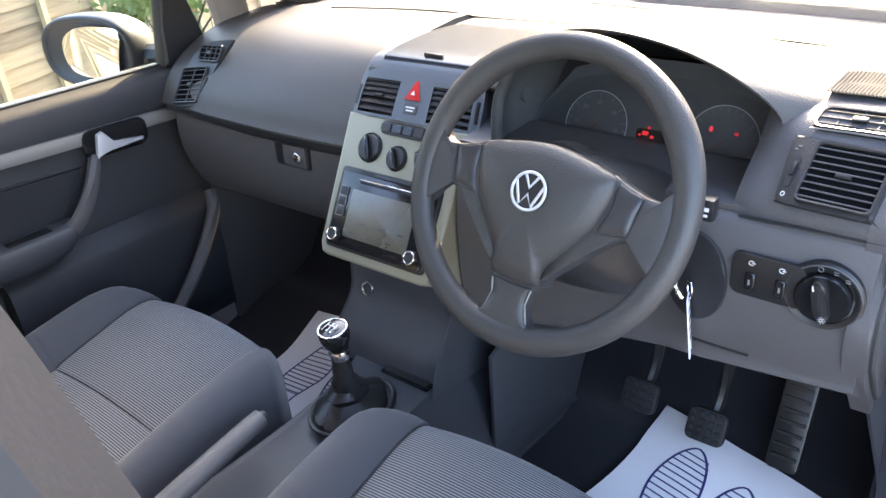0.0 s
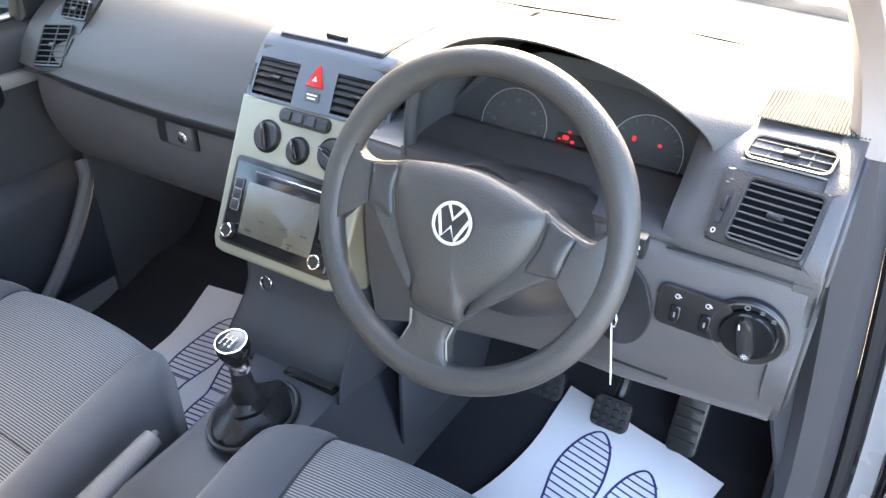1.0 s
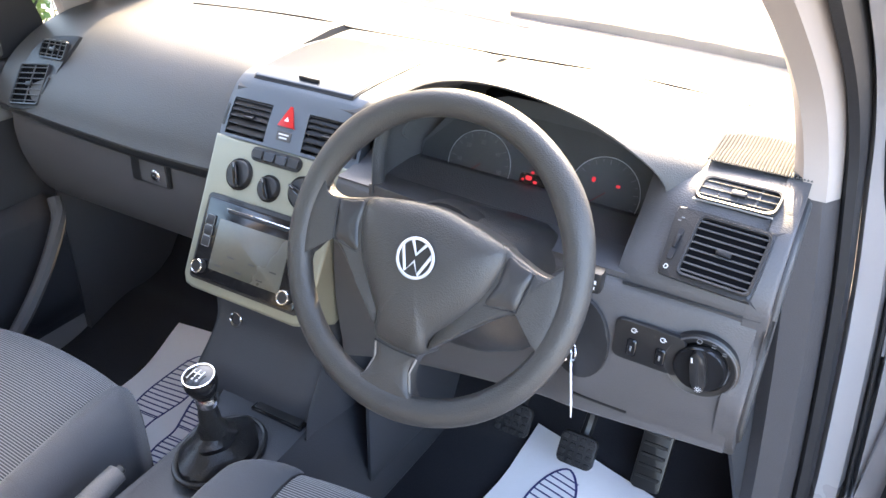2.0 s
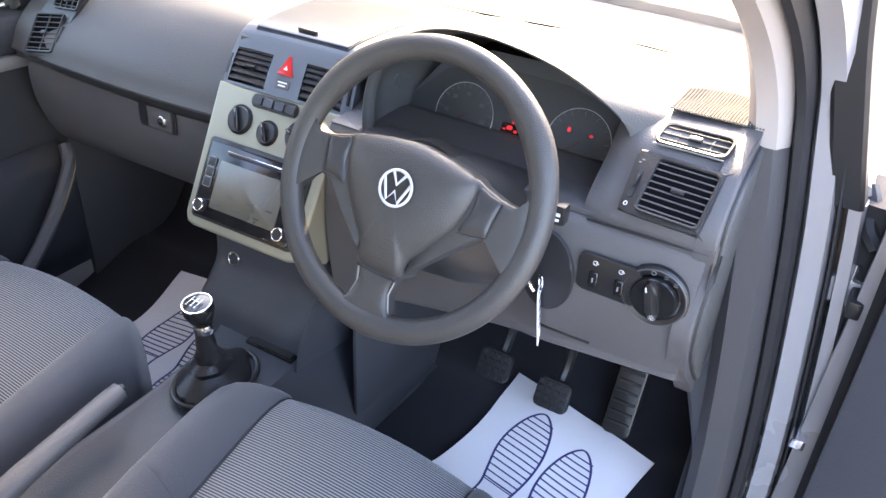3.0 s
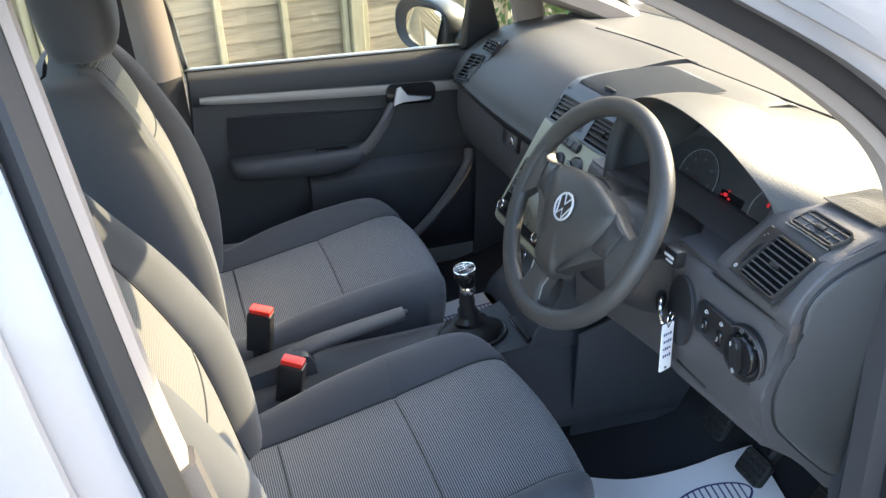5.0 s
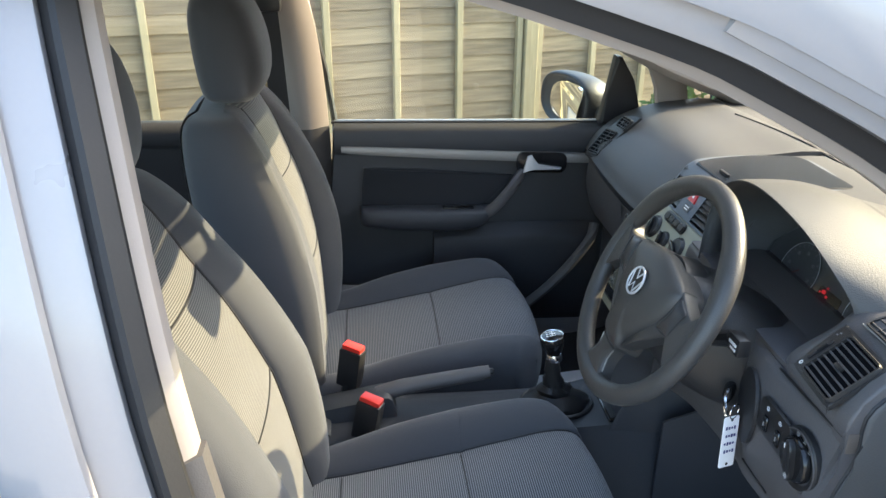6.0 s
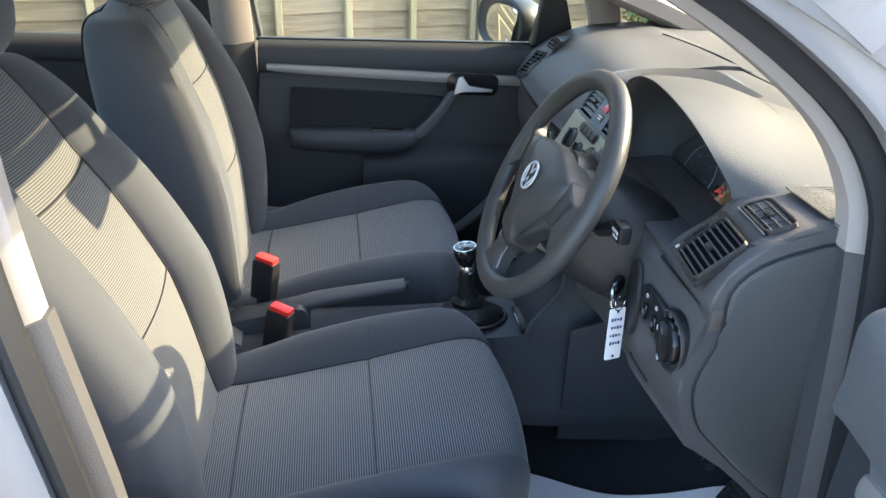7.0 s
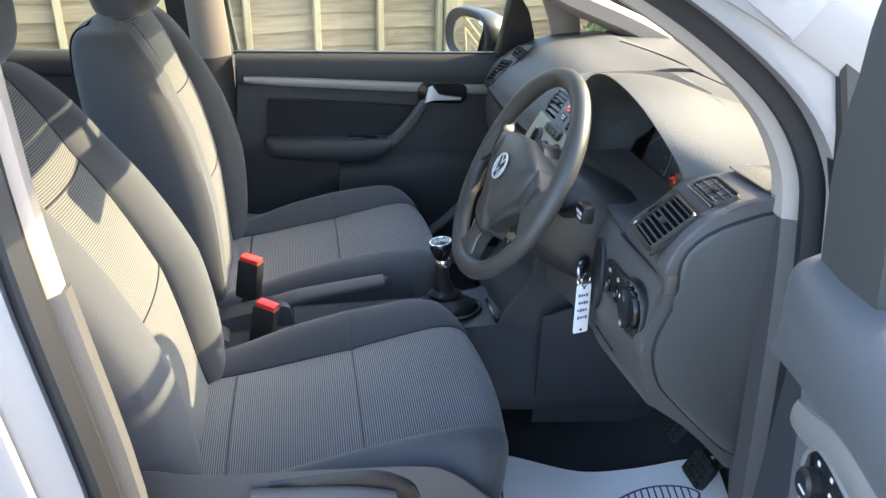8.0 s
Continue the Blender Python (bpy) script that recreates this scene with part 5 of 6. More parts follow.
heater_knob(-0.060, 0.187, 0.0245, 24)
heater_knob(-0.001, 0.179, 0.0205, 30)
heater_knob(0.058, 0.187, 0.0245, 68)
ra = thing("car_radio", (0, 0.11, 0.775), "black touch screen car radio with chrome-ringed knobs", "car radio")
part("housing", slab(rounded(0.208, 0.134, 0.008), 0.004, STK @ pose(0, 0.083, 0.0), 0.0015), M_BLACK, ra)
part("front", slab(rounded(0.196, 0.122, 0.006), 0.007, STK @ pose(0, 0.082, 0.001), 0.002), M_GLOSS, ra)
part("screen", slab(rounded(0.134, 0.078, 0.003), 0.0015, STK @ pose(0.0, 0.0775, 0.008), 0.0005), M_SCREEN, ra, "glossy touch screen, switched off")
part("disc_slot", box(0.008, 0.1295, 0.0085, 0.128, 0.004, 0.002, 0.0008, 1, STK), M_RUBBER, ra)
part("slot_lip", box(0.008, 0.1335, 0.0085, 0.135, 0.0018, 0.002, 0.0005, 1, STK), M_CHROME, ra)
for s in (-1, 1):
    for i in range(3):
        bt_ = part("button", slab(rounded(0.016, 0.0155, 0.002), 0.002, STK @ pose(s * 0.0835, 0.077 + i * 0.0165, 0.008), 0.0006), M_BLACK, ra)
        part("button_rim", tube([STK @ Vector((s * 0.0835 + a, 0.077 + i * 0.0165 + b, 0.0098)) for a, b in rounded(0.0155, 0.0150, 0.002, 2)], 0.0004, 4, True), M_STRIP, bt_)
    kb = part("tuning_knob", lathe([(0.0105, 0), (0.0105, 0.008), (0.0085, 0.0105), (0.001, 0.0105)], STK @ Vector((s * 0.082, 0.038, 0.008)), STK.to_3x3() @ Vector((0, 0, 1)), 22), M_BLACK, ra)
    part("knob_ring", tube([STK @ Vector((s * 0.082 + 0.0095 * math.cos(a), 0.038 + 0.0095 * math.sin(a), 0.018)) for a in np.linspace(0, 6.283, 24, endpoint=False)], 0.0014, 6, True), M_CHROME, kb, "chrome ring")
part("card_slot", box(-0.05, 0.146, 0.004, 0.03, 0.003, 0.002, M=STK), M_RUBBER, ra)
for i in range(6):
    part("screen_key", box(-0.05 + i * 0.02, 0.047 + (i % 2) * 0.018, 0.0096, 0.012, 0.0022, 0.0002, M=STK), M_BLACK, ra)

# ---- lower console, gear lever, handbrake ----
cc = thing("centre_console", (0, -0.1, 0.31), "dark grey centre console between the front seats", "centre console")


def tunnel(y, zt, wt, zb, wb, k=1.0):
    """Section of the console; k: how far it reaches to the passenger's side."""
    return [(-wb * k, y, zb), (-wb * 0.98 * k, y, zb + 0.02), (-wt * k, y, zt - 0.012), (-wt * 0.9 * k, y, zt), (0, y, zt + 0.001), (wt * 0.9, y, zt), (wt, y, zt - 0.012), (wb * 0.98, y, zb + 0.02), (wb, y, zb)]


part("console_body", loft([tunnel(-0.75, 0.50, 0.085, 0.31, 0.11), tunnel(-0.50, 0.525, 0.09, 0.31, 0.115, 0.9), tunnel(-0.30, 0.54, 0.095, 0.33, 0.13, 0.65), tunnel(-0.08, 0.556, 0.105, 0.38, 0.155, 0.42), tunnel(0.03, 0.566, 0.115, 0.415, 0.175, 0.40), tunnel(0.12, 0.572, 0.115, 0.415, 0.182, 0.62), tunnel(0.24, 0.58, 0.115, 0.41, 0.182), tunnel(0.40, 0.58, 0.11, 0.39, 0.178)], 3, 5), M_CONSOLE, cc)
part("side_apron", slab([(0.16, 0.36), (0.42, 0.34), (0.50, 0.50), (0.40, 0.70), (0.16, 0.62)], 0.006, frame3((0.176, 0, 0.0), (0, 1, 0), (0.0, 0, 1)), 0.003), M_CONSOLE, cc)
part("stack_foot", loft([[(-w, y0 + 0.005, z), (-w * 0.93, y0, z), (0, y0 - 0.003, z), (w * 0.93, y0, z), (w, y0 + 0.005, z), (w + 0.012, 0.34, z), (-w - 0.012, 0.34, z)] for z, y0, w in ((0.56, 0.095, 0.118), (0.60, 0.108, 0.114), (0.635, 0.135, 0.110), (0.67, 0.158, 0.108), (0.72, 0.163, 0.108), (0.79, 0.165, 0.108))], 3, 4), M_CONSOLE, cc)
lg = part("power_socket", lathe([(0.0125, 0), (0.0125, 0.006), (0.010, 0.007), (0.0095, 0.002), (0.001, 0.002)], (-0.074, 0.160, 0.670), (0, -0.97, 0.25), 22), M_BLACK, cc)
part("socket_ring", tube([Vector((-0.074 + 0.0115 * math.cos(a), 0.1535 + 0.003 * math.sin(a), 0.672 + 0.0115 * math.sin(a))) for a in np.linspace(0, 6.283, 24, endpoint=False)], 0.0016, 6, True), M_CHROME, lg, "metal ring")
part("coin_slot", box(0.058, 0.100, 0.5735, 0.098, 0.036, 0.006, 0.0015), M_GLOSS, cc, "black lidded slot")
part("slot_edge", box(0.058, 0.100, 0.5775, 0.088, 0.028, 0.003, 0.001), M_BLACK, cc)
part("rear_tray", loft([[(-0.060, y, 0.515), (-0.056, y, zt - 0.006), (-0.05, y, zt), (0.052, y, zt), (0.058, y, zt - 0.006), (0.062, y, 0.515)] for y, zt in ((-0.74, 0.548), (-0.55, 0.556), (-0.50, 0.552), (-0.47, 0.535))], 2, 3), M_DOOR, cc, "dark tray behind the handbrake")
for x in (-0.030, 0.004, 0.036):
    part("tray_groove", box(x, -0.585, 0.5535, 0.020, 0.16, 0.010, 0.004, 2), M_BLACK, cc)
gl = thing("gear_lever", (0.036, 0.03, 0.59), "gear lever with leather gaiter and chrome-ringed knob", "gear lever")
part("gaiter_ring", tube([(0.030 + 0.056 * math.cos(a), -0.008 + 0.074 * math.sin(a), 0.571) for a in np.linspace(0, 6.283, 32, endpoint=False)], 0.0045, 8, True), M_BLACK, gl)
ga = []
for i, (z, r, yy, xx) in enumerate(((0.564, 1.0, -0.004, 0.026), (0.580, 0.94, -0.005, 0.026), (0.588, 0.74, -0.007, 0.028), (0.598, 0.52, -0.010, 0.030), (0.608, 0.53, -0.012, 0.031), (0.618, 0.38, -0.014, 0.033), (0.630, 0.39, -0.016, 0.034), (0.642, 0.29, -0.018, 0.035), (0.654, 0.30, -0.020, 0.036), (0.668, 0.25, -0.021, 0.036), (0.684, 0.235, -0.022, 0.036))):
    ga.append([(xx + 0.052 * r * (1 + 0.07 * math.sin(5 * a + i)) * math.cos(a), yy - 0.003 + 0.069 * r * (0.8 if r < 0.5 else 1) * (1 + 0.07 * math.sin(4 * a + 1.7 * i)) * math.sin(a), z) for a in np.linspace(0, 6.283, 28, endpoint=False)])
part("gaiter", skin(ga), mat("gaiter_leather", (0.015, 0.015, 0.016), 0.35, bump=0.4, scale=350, grain="cells"), gl, "creased black leather gaiter")
part("collar", lathe([(0.016, 0), (0.0165, 0.004), (0.0155, 0.010), (0.014, 0.014)], (0.036, -0.0215, 0.678), (0, -0.1, 1), 22), M_CHROME, gl, "chrome collar")
kb = part("knob", lathe([(0.012, 0.0), (0.016, 0.006), (0.0205, 0.018), (0.0235, 0.028), (0.0235, 0.036), (0.021, 0.042), (0.001, 0.045)], (0.036, -0.023, 0.690), (0, -0.16, 1), 28), M_GLOSS, gl)
part("knob_ring", tube([Vector((0.036 + 0.0215 * math.cos(a), -0.0297 + 0.0215 * math.sin(a), 0.7320 + 0.0034 * math.sin(a))) for a in np.linspace(0, 6.283, 32, endpoint=False)], 0.0011, 6, True), M_CHROME, kb, "chrome ring")
KN = frame3((0.036, -0.0305, 0.7368), (1, 0, 0), (0, 1, 0.16))
for u in (-0.008, 0, 0.008):
    part("gate_line", box(u, 0, 0, 0.0012, 0.013, 0.0006, M=KN), M_WHITE, kb)
part("gate_line", box(0, 0, 0, 0.017, 0.0012, 0.0006, M=KN), M_WHITE, kb)
for tx, u in (("2", -0.008), ("4", 0.0), ("6", 0.008)):
    lettering(tx, 0.007, KN @ pose(u, -0.0105, 0.0), M_WHITE, kb)
hb = thing("handbrake", (-0.02, -0.36, 0.53), "dark grey handbrake lever, lowered", "handbrake")
part("lever", tube(spline([(-0.02, -0.40, 0.560), (-0.022, -0.33, 0.585), (-0.024, -0.24, 0.600), (-0.025, -0.14, 0.615)], 4), [0.018, 0.019, 0.0195, 0.0195, 0.019, 0.0185, 0.018, 0.018, 0.0175, 0.017, 0.0165, 0.016, 0.015], 12, squash=0.9), M_LOWER, hb)
part("button", lathe([(0.007, 0), (0.007, 0.008), (0.005, 0.010), (0.001, 0.010)], (-0.025, -0.141, 0.615), (0, 1, 0.13), 14), M_BLACK, hb, "black release button")
part("boot", loft([[(-0.052, y, 0.530), (-0.047, y, zt - 0.008), (-0.02, y, zt), (0.010, y, zt - 0.008), (0.015, y, 0.530)] for y, zt in ((-0.50, 0.556), (-0.48, 0.566), (-0.42, 0.578), (-0.365, 0.590), (-0.345, 0.584), (-0.335, 0.55))], 1, 2), M_DOOR, hb, "black plastic handbrake boot")

# ---- steering ----
WC, WN, WU = Vector((0.362, 0.0235, 0.9965)), Vector((0, -0.892, 0.452)), Vector((0, 0.452, 0.892))
WH = frame3(WC, (1, 0, 0), WU) @ pose(0, 0, 0, 0, 0, -4) @ Matrix.Scale(0.96, 4)
sw_ = thing("steering_wheel", WC, "dark grained steering wheel with three spokes and round badge", "steering wheel")
sw_.location = WC
RA = np.linspace(0, 2 * math.pi, 96, endpoint=False)
grip = [0.0160 + 0.0022 * (math.exp(-((math.degrees(a) - 38) / 16) ** 2) + math.exp(-((math.degrees(a) - 142) / 16) ** 2)) + 0.0010 * math.exp(-((math.degrees(a) - 270) / 22) ** 2) for a in RA]
rim = tube([WH @ Vector((0.1715 * math.cos(a), 0.1715 * math.sin(a), 0)) for a in RA], [0.96 * g for g in grip], 16, True, up=WN, squash=0.9)
part("rim", rim, M_WHEEL, sw_)
half_ = [(0.0, 0.058), (0.03, 0.055), (0.062, 0.049), (0.086, 0.041), (0.0905, 0.028), (0.088, 0.008), (0.076, -0.025), (0.051, -0.060), (0.035, -0.082), (0.028, -0.1055)]
pad_line = spline(half_ + [(-x, y) for x, y in half_[:0:-1]], 4, True)
pr = []
for k, h in ((1.0, -0.03), (1.0, 0.004), (0.992, 0.0085), (0.965, 0.0120), (0.90, 0.0165), (0.75, 0.0215), (0.45, 0.0260), (0.12, 0.0272)):
    pr.append([WH @ Vector((x * k, y * k - 0.012 * (1 - k), h - 0.05 * max(0, -y * k - 0.06))) for x, y in pad_line])
part("airbag_pad", skin(pr), M_WHEEL, sw_, sharp=60)


def plate(name, line, z0, z1, edge, m, label=""):
    """Spoke plate: a domed slab over an outline in the wheel's plane."""
    p = spline(line, 4, True)
    c = p.mean(axis=0)
    rows = []
    for k, h in ((1.0, z0), (1.0, z1 - edge), (0.985, z1 - 0.4 * edge), (0.95, z1), (0.6, z1 + 0.002), (0.1, z1 + 0.0025)):
        rows.append([WH @ Vector((c[0] + (x - c[0]) * k, c[1] + (y - c[1]) * k, h)) for x, y in p])
    return part(name, skin(rows), m, sw_, label, sharp=70)


for s in (-1, 1):
    plate("spoke", [(s * x, y) for x, y in ((0.078, 0.042), (0.100, 0.0375), (0.125, 0.0305), (0.142, 0.030), (0.155, 0.038), (0.164, 0.054), (0.172, 0.0), (0.166, -0.056), (0.152, -0.046), (0.141, -0.030), (0.128, -0.0205), (0.108, -0.0255), (0.080, -0.050), (0.052, -0.078), (0.034, -0.094), (0.045, -0.05), (0.07, 0.0))], -0.016, 0.0075, 0.006, M_WHEEL)
    plate("spoke_cover", [(s * x, y) for x, y in ((0.0925, 0.034), (0.108, 0.031), (0.124, 0.026), (0.1215, 0.005), (0.1185, -0.016), (0.104, -0.0185), (0.083, -0.0215), (0.0905, 0.005))], 0.004, 0.0098, 0.0022, M_PAD2, "smooth satin grey spoke cover")
    part("spoke_seam", tube([WH @ Vector((s * u, v, h)) for u, v, h in ((0.1255, 0.027, 0.0100), (0.1225, 0.005, 0.0108), (0.1195, -0.017, 0.0098), (0.104, -0.0200, 0.0096), (0.083, -0.0230, 0.0090))], 0.0009, 5), M_RUBBER, sw_)
    part("bright_edge", tube([WH @ Vector(q) for q in ((s * 0.0275, -0.110, 0.006), (s * 0.0235, -0.128, 0.004), (s * 0.031, -0.152, 0.002))], 0.0013, 6), M_STRIP, sw_)
plate("lower_spoke", [(0.030, -0.096), (0.0245, -0.112), (0.0230, -0.128), (0.030, -0.148), (0.044, -0.160), (0.050, -0.171), (0.0, -0.176), (-0.050, -0.171), (-0.044, -0.160), (-0.030, -0.148), (-0.0230, -0.128), (-0.0245, -0.112), (-0.030, -0.096), (0.0, -0.092)], -0.016, 0.0065, 0.004, M_WHEEL)
part("lower_seam", tube([WH @ Vector((x, -0.1075 - 0.0015 * math.cos(60 * x), 0.0085)) for x in np.linspace(-0.028, 0.028, 9)], 0.0010, 5), M_RUBBER, sw_)
part("hub", lathe([(0.060, 0), (0.066, -0.03), (0.060, -0.045)], WC - WN * 0.012, WN, 28), M_BLACK, sw_)
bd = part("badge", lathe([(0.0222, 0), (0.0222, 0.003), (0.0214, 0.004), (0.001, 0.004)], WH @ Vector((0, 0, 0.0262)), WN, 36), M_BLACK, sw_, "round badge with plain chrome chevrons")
part("badge_ring", tube([WH @ Vector((0.0215 * math.cos(a), 0.0215 * math.sin(a), 0.0305)) for a in np.linspace(0, 6.283, 36, endpoint=False)], 0.0018, 8, True), M_SATIN, bd)
for pts in (((-0.0090, 0.0185), (0.0, 0.0040), (0.0090, 0.0185)), ((-0.0185, 0.0090), (-0.0080, -0.0165), (0.0, -0.0035), (0.0080, -0.0165), (0.0185, 0.0090))):
    part("chevron", tube([WH @ Vector((u, v, 0.0305)) for u, v in pts], 0.0019, 6, up=WN, squash=0.5), M_SATIN, bd)
sc = thing("steering_column", (0.36, 0.12, 0.80), "black steering column shroud with stalk and ignition lock", "steering column")
CA = Vector((0, 0.901, -0.434))
rows = []
for d, w, h, dx, dv in ((0.015, 0.060, 0.060, 0, -0.008), (0.04, 0.070, 0.070, 0.002, -0.014), (0.08, 0.082, 0.080, 0.010, -0.020), (0.13, 0.092, 0.082, 0.016, -0.022), (0.17, 0.094, 0.078, 0.018, -0.020), (0.22, 0.085, 0.070, 0.018, -0.01)):
    c = WC + CA * d + Vector((dx, 0, 0)) + WU * dv
    rows.append([c + Vector((w * math.copysign(abs(math.cos(a)) ** 0.6, math.cos(a)), 0, 0)) + WU * (h * math.copysign(abs(math.sin(a)) ** 0.6, math.sin(a))) for a in np.linspace(0, 6.283, 20, endpoint=False)])
part("shroud", loft(rows, 1, 3), M_SHROUD, sc)
stk = part("stalk", tube([WC + CA * 0.05 + Vector((0.06, 0, 0)), WC + CA * 0.052 + Vector((0.12, 0, 0.004)), Vector((0.505, 0.082, 0.992))], [0.012, 0.010, 0.012], 8), M_BLACK, sc)
part("stalk_end", box(0.522, 0.083, 0.993, 0.030, 0.018, 0.026, 0.005, 2), M_BLACK, stk)
part("stalk_mark", box(0.522, 0.0735, 0.995, 0.020, 0.001, 0.004), M_WHITE, stk)
part("stalk_mark", box(0.524, 0.0735, 0.988, 0.014, 0.001, 0.003), M_WHITE, stk)
part("stalk", tube([WC + CA * 0.05 + Vector((-0.06, 0, 0)), WC + CA * 0.05 + Vector((-0.16, 0, 0.01))], 0.010, 8), M_BLACK, sc)
IG = Vector((0.449, 0.128, 0.885))
IAX = Vector((0.80, -0.60, 0.05)).normalized()
part("ignition_boss", lathe([(0.046, -0.05), (0.044, -0.012), (0.039, -0.004), (0.031, 0.0), (0.001, 0.0)], IG, IAX, 28), M_SHROUD, sc)
part("ignition_ring", lathe([(0.029, -0.001), (0.029, 0.004), (0.024, 0.006), (0.020, 0.001)], IG, IAX, 28), M_GLOSS, sc)
ky = thing("ignition_key", IG, "car key in the ignition with split ring and white tag", "key")
part("key_head", loft([[IG + IAX * d + Vector((0, 0, z * h)) + IAX.cross(Vector((0, 0, 1))) * (x * w) for x, z in ((-1, 0), (-0.7, 0.8), (0, 1), (0.7, 0.8), (1, 0), (0.7, -0.8), (0, -1), (-0.7, -0.8))] for d, w, h in ((0.002, 0.006, 0.012), (0.014, 0.008, 0.013), (0.030, 0.008, 0.014), (0.044, 0.006, 0.011), (0.047, 0.002, 0.005))], 2, 3), M_GLOSS, ky)
K1 = IG + IAX * 0.044
part("key_loop", tube(spline([K1 + Vector((0, 0, 0.008)), K1 + IAX * 0.010, K1 + IAX * 0.012 + Vector((0.01, 0, -0.018)), K1 + Vector((0.012, -0.004, -0.012))], 4), 0.0028, 6), M_CHROME, ky)
RC = Vector((0.509, 0.103, 0.879))
part("split_ring", tube([RC + Vector((0.006 * math.cos(a), -0.009 * math.cos(a), 0.011 * math.sin(a))) for a in np.linspace(0, 6.283, 28, endpoint=False)], 0.0011, 6, True), M_CHROME, ky, "thin steel split ring")
TG = frame3((0.513, 0.101, 0.832), (-0.31, 0.95, -0.05), (-0.14, 0.06, 1))
tg = part("tag", slab(rounded(0.027, 0.078, 0.003), 0.0012, TG @ pose(0, 0, -0.0006), 0.0003), M_PAPER, ky, "white card tag with handwriting")
for i, w in enumerate((0.018, 0.016, 0.020, 0.014)):
    for j in range(4):
        part("writing_bar", box(-0.008 + j * 0.0048 + (i % 2) * 0.001, 0.022 - i * 0.012, 0.0012, 0.0032, 0.0050 - 0.001 * ((i + j) % 3), 0.0002, M=TG), M_INK, tg)
for v in (0.034, -0.034):
    part("tag_hole", lathe([(0.0022, 0), (0.0022, 0.0004)], TG @ Vector((0, v, 0.0008)), TG.to_3x3() @ Vector((0, 0, 1)), 10), M_BLACK, tg)

# ---- pedals ----
def pedal(name, at, w, h, label, arm=True):
    p = thing(name, at, label, "pedal")
    F = frame3(at, (1, 0, 0), (0, 0.50, 0.866))
    pd_ = part("pad", slab(rounded(w, h, 0.012), 0.012, F, 0.003), M_RUBBER, p, "ribbed rubber pad")
    for i in range(4):
        for j in range(4):
            part("stud", box(-w * 0.36 + i * w * 0.24, -h * 0.36 + j * h * 0.24, 0.0135, w * 0.15, h * 0.15, 0.004, 0.001, 1, F), M_RUBBER, pd_)
    if arm:
        part("arm", tube(spline([Vector(at) + Vector((0, 0.01, -0.01)), Vector(at) + Vector((0.005, 0.05, 0.06)), Vector(at) + Vector((0.01, 0.06, 0.22))], 4), 0.011, 8), M_BLACK, p)


pedal("clutch_pedal", (0.325, 0.415, 0.44), 0.066, 0.058, "clutch pedal with worn rubber pad")
pedal("brake_pedal", (0.452, 0.405, 0.435), 0.066, 0.058, "brake pedal with worn rubber pad")
ac = thing("accelerator_pedal", (0.58, 0.45, 0.33), "long black accelerator pedal hinged on the floor", "pedal")
part("pad", slab(rounded(0.052, 0.17, 0.010), 0.014, frame3((0.572, 0.470, 0.455), (1, 0, 0), (0, 0.42, 0.90)), 0.004), M_BLACK, ac)
for i in range(7):
    part("rib", box(0, -0.06 + i * 0.02, 0.015, 0.042, 0.006, 0.003, 0.001, 1, frame3((0.572, 0.470, 0.455), (1, 0, 0), (0, 0.42, 0.90))), M_BLACK, ac)

# ---- front seats ----
def insert_half(z):
    """Half width of the ribbed insert up the backrest."""
    return 0.140 - 0.034 * min(1.0, max(0.0, (z - 0.66) / 0.40))


